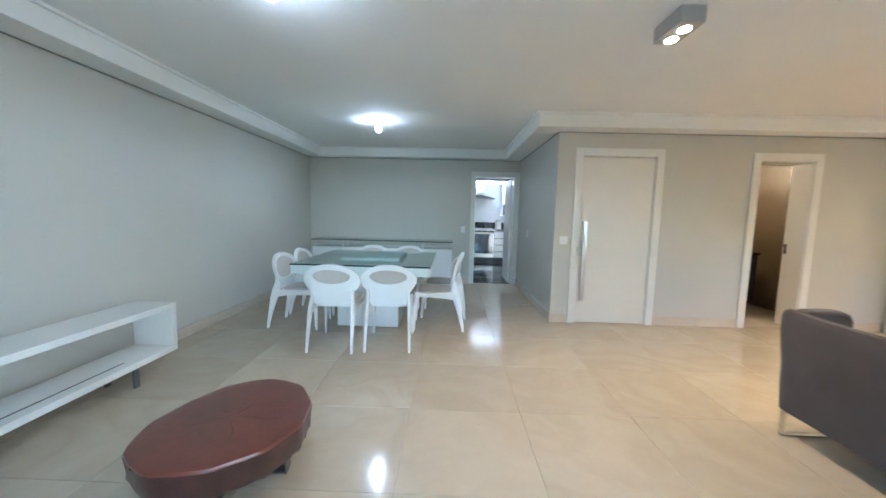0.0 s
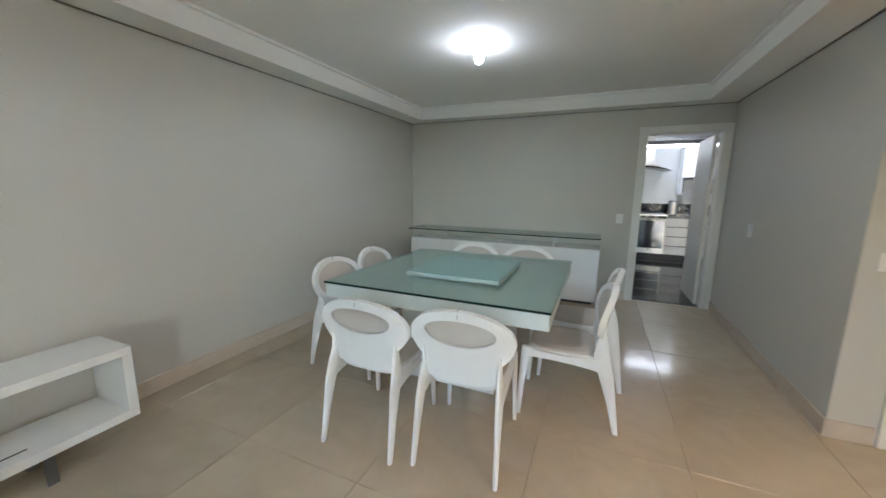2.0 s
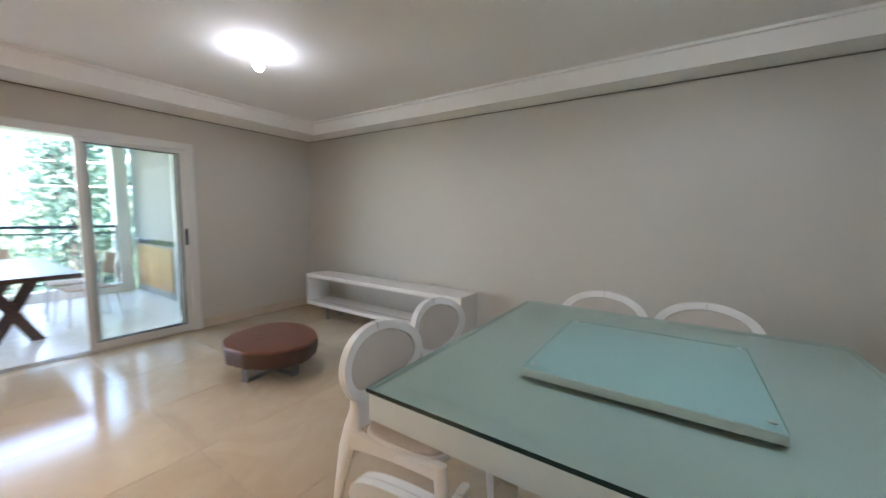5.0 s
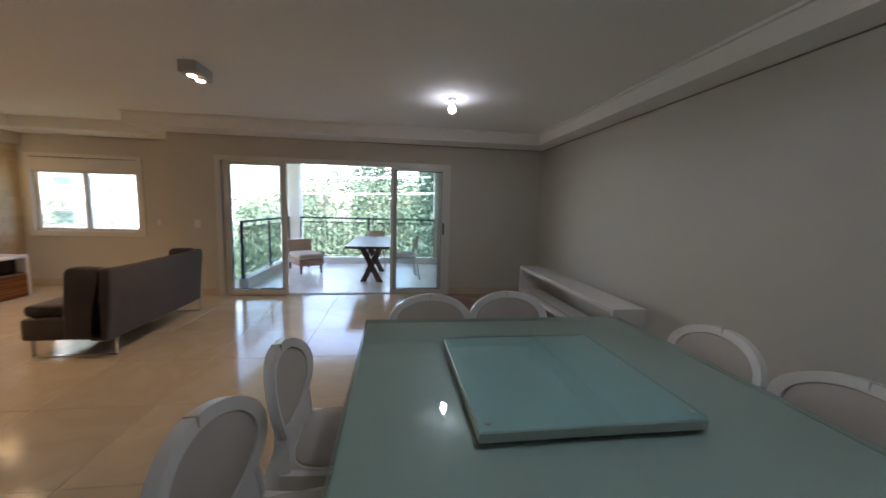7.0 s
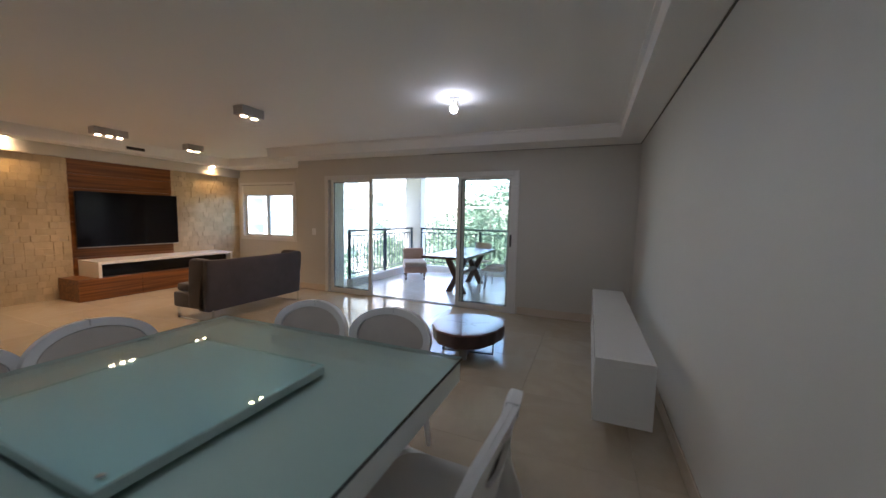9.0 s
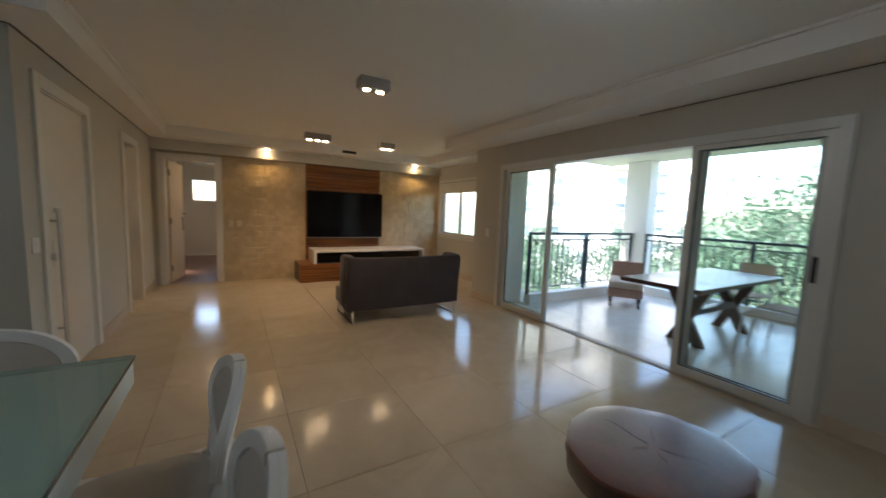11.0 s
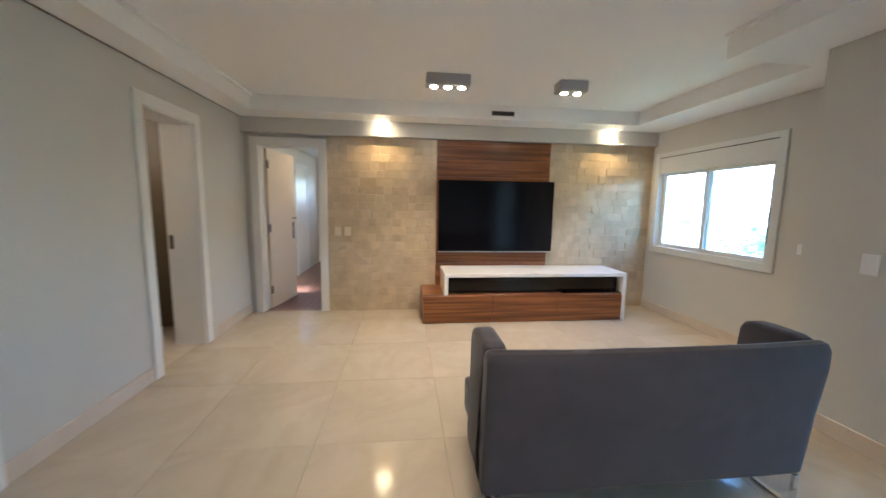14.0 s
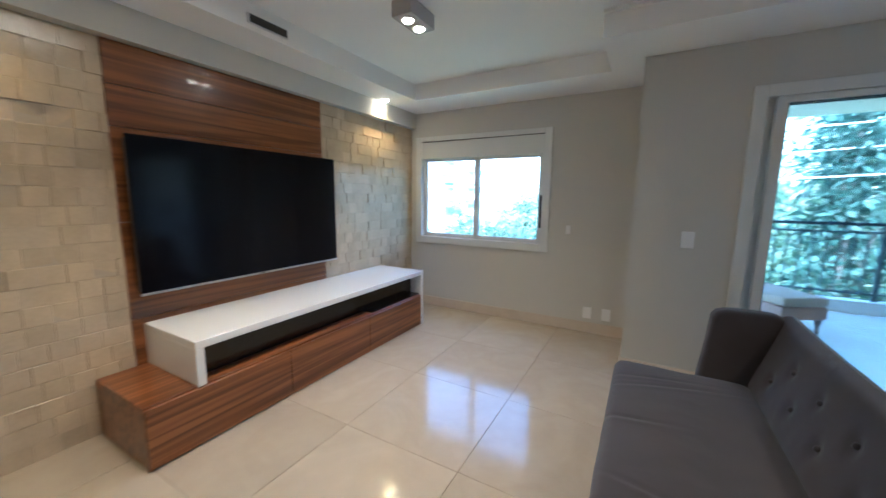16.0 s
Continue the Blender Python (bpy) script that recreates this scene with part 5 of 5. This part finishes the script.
# balcony tiles
bt = None
base_ob = bpy.data.objects["balcony_floor"]
for i in range(8):
    for j in range(7):
        xa, xb = -1.5 + i * 0.6, min(-1.5 + (i + 1) * 0.6, QE)
        ya, yb = QS + j * 0.6, min(QS + (j + 1) * 0.6, YS - T)
        if xb - xa < 0.05 or yb - ya < 0.02 or xb < -0.82:
            continue
        b = bx(bmesh.new(), xa + 0.0015, xb - 0.0015, ya + 0.0015, yb - 0.0015, -0.03, -0.002)
        part("floor_tile", b, M_BTILE, base_ob)

# ---- outdoors ----
M_GROUND = mat("distant_ground", (0.10, 0.12, 0.07), 0.95, var=0.5, big=0.08, fine=2, bump=0.0)
M_LEAF = mat("foliage", (0.085, 0.135, 0.085), 0.6, var=0.45, big=0.6, fine=6, bump=0.0, per_piece=0.35)
M_LEAF2 = mat("foliage_dark", (0.045, 0.085, 0.068), 0.6, var=0.4, big=0.6, fine=6, bump=0.0, per_piece=0.3)
for m in (M_LEAF, M_LEAF2):
    nt = m.node_tree
    pb = nt.nodes["Principled BSDF"]
    tl, mxs = nt.nodes.new("ShaderNodeBsdfTranslucent"), nt.nodes.new("ShaderNodeMixShader")
    nt.links.new(pb.inputs["Base Color"].links[0].from_socket, tl.inputs[0])
    mxs.inputs[0].default_value = 0.45
    nt.links.new(pb.outputs[0], mxs.inputs[1])
    nt.links.new(tl.outputs[0], mxs.inputs[2])
    nt.links.new(mxs.outputs[0], nt.nodes["Material Output"].inputs[0])
M_BARK = mat("bark", (0.065, 0.058, 0.05), 0.9, var=0.3, big=4, fine=40, bump=0.08)
M_FACADE = mat("pale_facade", (0.68, 0.66, 0.62), 0.8, var=0.08, big=0.15, fine=3, bump=0.0)
M_FWIN = mat("facade_window_glass", (0.22, 0.26, 0.29), 0.15, var=0.3, big=0.5, bump=0.0)
ZG = -8.0
setting("ground", boxes((-600, 600, -700, 500, ZG - 1, ZG)), M_GROUND, "planted ground far below the balcony", "ground")


def crown_mesh(seed, w, h, leaves, size, conifer=False):
    r = np.random.RandomState(seed)
    n_cl = 46
    u = r.uniform(0, 1, n_cl)
    a = r.uniform(0, 2 * math.pi, n_cl)
    zz = u * h
    prof = (1 - u) * 0.95 + 0.08 if conifer else np.sqrt(np.clip(1 - (2 * u - 0.9) ** 2 * 0.85, 0.05, 1))
    rr = w * prof * np.sqrt(r.uniform(0.15, 1, n_cl))
    cl = np.stack([rr * np.cos(a), rr * np.sin(a), zz], 1)
    k = r.randint(0, n_cl, leaves)
    sp = np.array([w * 0.24, w * 0.24, h * 0.07])
    ctr = cl[k] + r.normal(0, 1, (leaves, 3)) * sp
    d1 = r.normal(0, 1, (leaves, 3))
    d1 /= np.linalg.norm(d1, axis=1)[:, None]
    d2 = np.cross(d1, r.normal(0, 1, (leaves, 3)))
    d2 /= np.linalg.norm(d2, axis=1)[:, None]
    s = size * r.uniform(0.6, 1.4, (leaves, 1))
    q = np.stack([ctr - d1 * s, ctr - d2 * s * 0.45, ctr + d1 * s, ctr + d2 * s * 0.45], 1).reshape(-1, 3)
    me = bpy.data.meshes.new("crown")
    me.from_pydata(q.tolist(), [], np.arange(leaves * 4).reshape(-1, 4).tolist())
    me.materials.append(M_LEAF2 if conifer else M_LEAF)
    return me, cl


def tree_build(seed, h_trunk, w, h, leaves, size, conifer=False):
    t = thing("tree", (0, 0, 0), "tall dark conifer beyond the balcony" if conifer else "leafy green garden tree beyond the balcony", "tree", "garden trees")
    me, cl = crown_mesh(seed, w, h, leaves, size, conifer)
    c = new("crown", me)
    c.parent = t
    c.location.z = h_trunk
    b = bmesh.new()
    limb(b, [(0, 0, 0), (0.1, 0.05, h_trunk * 0.6), (0, 0, h_trunk + h * 0.3), (0.05, 0, h_trunk + h * 0.75)], [(0.5, 0.5), (0.38, 0.38), (0.26, 0.26), (0.06, 0.06)])
    part("trunk", b, M_BARK, t, "", True)
    for p in cl[::5]:
        b = bmesh.new()
        z0 = h_trunk + max(0, p[2] - 0.25 * h) * 0.7
        tube(b, [(0, 0, z0), (p[0] * 0.5, p[1] * 0.5, (z0 + h_trunk + p[2]) / 2 + 0.1), (p[0], p[1], h_trunk + p[2])], 0.032, 6)
        part("limb", b, M_BARK, t)
    return t


kinds = [tree_build(3, 4.0, 3.0, 7.5, 4200, 0.135), tree_build(8, 3.5, 3.6, 6.0, 4200, 0.14), tree_build(12, 2.5, 2.6, 12.0, 4600, 0.17, True)]
spots = [(0, 1.5, -14, 0.95, 10), (1, -4.5, -14, 1.15, 50), (1, 6.0, -13, 0.85, 100), (0, -9, -17, 1.2, 0), (2, -3.5, -18, 0.9, 30), (2, -7.5, -21, 1.0, 75), (0, 5.5, -20, 1.05, 200), (1, 11, -14, 0.8, 20), (1, 0.0, -24, 1.2, 140),
         (0, 13, -9, 0.68, 60), (1, 17, -14, 0.8, 10), (0, 12, -22, 0.8, 170), (1, -14, -11, 1.2, 90), (2, 2.5, -24, 1.05, 10), (1, 18, -5, 0.75, 250), (0, 22, -20, 0.75, 300), (1, -16, -22, 1.3, 33), (0, -2, -32, 1.3, 80), (1, 9, -26, 1.1, 0), (2, -1.6, -11.0, 0.82, 110), (2, -4.6, -12.0, 0.95, 15), (1, 25, -10, 0.8, 45), (0, 19, -27, 0.75, 45)]
used = set()
for k, x, y, s, rz in spots:
    m = pose(x, y, ZG, 0, 0, rz)
    if k not in used:
        kinds[k].scale = (s, s, s)
        kinds[k].location = (x, y, ZG)
        kinds[k].rotation_euler.z = radians(rz)
        used.add(k)
    else:
        o = copy_thing(kinds[k], m)
        o.scale = (s, s, s)


for i, (za, zb, yy) in enumerate(((1.9, 3.1, -10.0), (2.6, 3.9, -10.3), (3.4, 4.4, -10.1))):
    t = thing("overhead_cable", (0, yy, za), "thin pale overhead cable strung across the garden", "cable", "overhead cables")
    b = bmesh.new()
    tube(b, [(-14 + 2.8 * k, yy, zb + (za - zb) * k / 10 - 0.5 * (1 - ((k - 5) / 5) ** 2)) for k in range(11)], 0.018, 6)
    part("wire", b, M_ALU, t)


def apartment(x, y, w, d, floors, rz, group="far apartment blocks"):
    t = thing("apartment_building", (0, 0, 0), "pale concrete apartment block with rows of windows and balconies", "building", group)
    h = floors * 3.0
    part("wall", boxes((-w / 2, w / 2, -d / 2, d / 2, 0, h)), M_FACADE, t)
    part("roof", boxes((-w / 2 - 0.3, w / 2 + 0.3, -d / 2 - 0.3, d / 2 + 0.3, h, h + 0.6)), M_FACADE, t)
    n = int(w / 3.2)
    wm = bpy.data.meshes.new("window")
    b = boxes((-0.6, 0.6, -0.04, 0.05, 0, 1.2))
    b.to_mesh(wm)
    b.free()
    wm.materials.append(M_FWIN)
    bm_ = bpy.data.meshes.new("balcony")
    b = boxes((-1.4, 1.4, -1.0, 0, -0.9, -0.75), (-1.4, 1.4, -1.0, -0.92, -0.75, 0.1))
    b.to_mesh(bm_)
    b.free()
    bm_.materials.append(M_FACADE)
    for f in range(floors):
        for i in range(n):
            px = -w / 2 + (i + 0.5) * w / n
            o = new("window", wm)
            o.parent = t
            o.location = (px, -d / 2 - 0.02, f * 3.0 + 1.0)
            if i % 2 == 0:
                o = new("balcony", bm_)
                o.parent = t
                o.location = (px, -d / 2, f * 3.0 + 1.0)
    t.matrix_world = pose(x, y, ZG, 0, 0, rz)
    return t


apartment(34, -34, 18, 12, 9, 225)
apartment(40, -62, 20, 12, 9, 205)

# ---- stone cladding and floor tiles ----
def shared_tile(name, w, d, h, material, bevel=0.0015):
    b = bx(bmesh.new(), -w / 2, w / 2, -d / 2, d / 2, -h, 0, bevel)
    me = bpy.data.meshes.new(name)
    bmesh.ops.recalc_face_normals(b, faces=b.faces)
    b.to_mesh(me)
    b.free()
    me.materials.append(material)
    return me


S = 0.75
floor_ob = bpy.data.objects["floor"]
full = shared_tile("floor_tile", S - 0.002, S - 0.002, 0.02, M_FLOOR)
rt = random.Random(5)
for i in range(-4, 8):
    for j in range(-6, 7):
        x0, y0 = 0.545 + i * S, 3.205 + j * S
        xa, xb, yc, yd = max(x0, XW), min(x0 + S, XE), max(y0, -0.05), min(y0 + S, YN + 0.02)
        if xb - xa < 0.02 or yd - yc < 0.02 or (xa > XR + 0.1 and yc > YD + 0.1):
            continue
        if yc < YS - 0.1 and xb < XJ:
            yc = YS - 0.1
            if yd - yc < 0.02:
                continue
        whole = abs(xb - xa - S) < 1e-6 and abs(yd - yc - S) < 1e-6
        me = full if whole else shared_tile("floor_tile", xb - xa - 0.002, yd - yc - 0.002, 0.02, M_FLOOR)
        o = new("floor_tile", me)
        o.location = ((xa + xb) / 2, (yc + yd) / 2, rt.uniform(-0.0004, 0.0))
        o.parent = floor_ob

clad = setting("stone_cladding", boxes((XE - 0.024, XE - 0.001, YB + 0.001, 1.541, 0.0, 2.194), (XE - 0.024, XE - 0.001, 3.033, 4.394, 0.0, 2.194)), M_STONEB, "cream split-face limestone mosaic wall", "wall cladding")
C, RH = 0.104, 0.0997
whole = shared_tile("stone_tile", 0.024, C - 0.0012, RH - 0.0012, M_STONE, 0.0025)
rest, made = bmesh.new(), 0
for y0, y1 in ((3.033, 4.394), (YB + 0.001, 1.541)):
    for k in range(22):
        yy = y0 - rt.choice((0.0, 0.03, 0.052, 0.07)) - 1e-6
        while yy < y1 - 0.004:
            a, c = max(yy, y0), min(yy + C * rt.choice((1, 1, 1, 1, 1, 1, 2)), y1)
            yy = c if c > yy else y1
            x, z = XE - 0.026 - rt.random() ** 1.3 * 0.011, k * RH
            if c - a < 0.012:
                continue
            if made < 300 and y0 > 2 and abs(c - a - C) < 0.002 and k > 1:
                o = new("stone_tile", whole)
                o.location = (x + 0.012, (a + c) / 2, z + RH)
                o.rotation_euler = (0, rt.uniform(-0.05, 0.02), rt.uniform(-0.035, 0.035))
                o.parent = clad
                made += 1
            else:
                n0 = len(rest.verts)
                bx(rest, x, x + 0.024, a + 0.0006, c - 0.0006, z + 0.0006, z + RH - 0.0006)
                rest.verts.ensure_lookup_table()
                ty, tz = rt.uniform(-0.035, 0.035), rt.uniform(-0.02, 0.05)
                for v in rest.verts[n0:]:
                    v.co.x += (v.co.y - (a + c) / 2) * ty + (v.co.z - z - RH / 2) * tz
r = part("stone_field", rest, M_STONE, clad)
r["kind"] = "stuff"
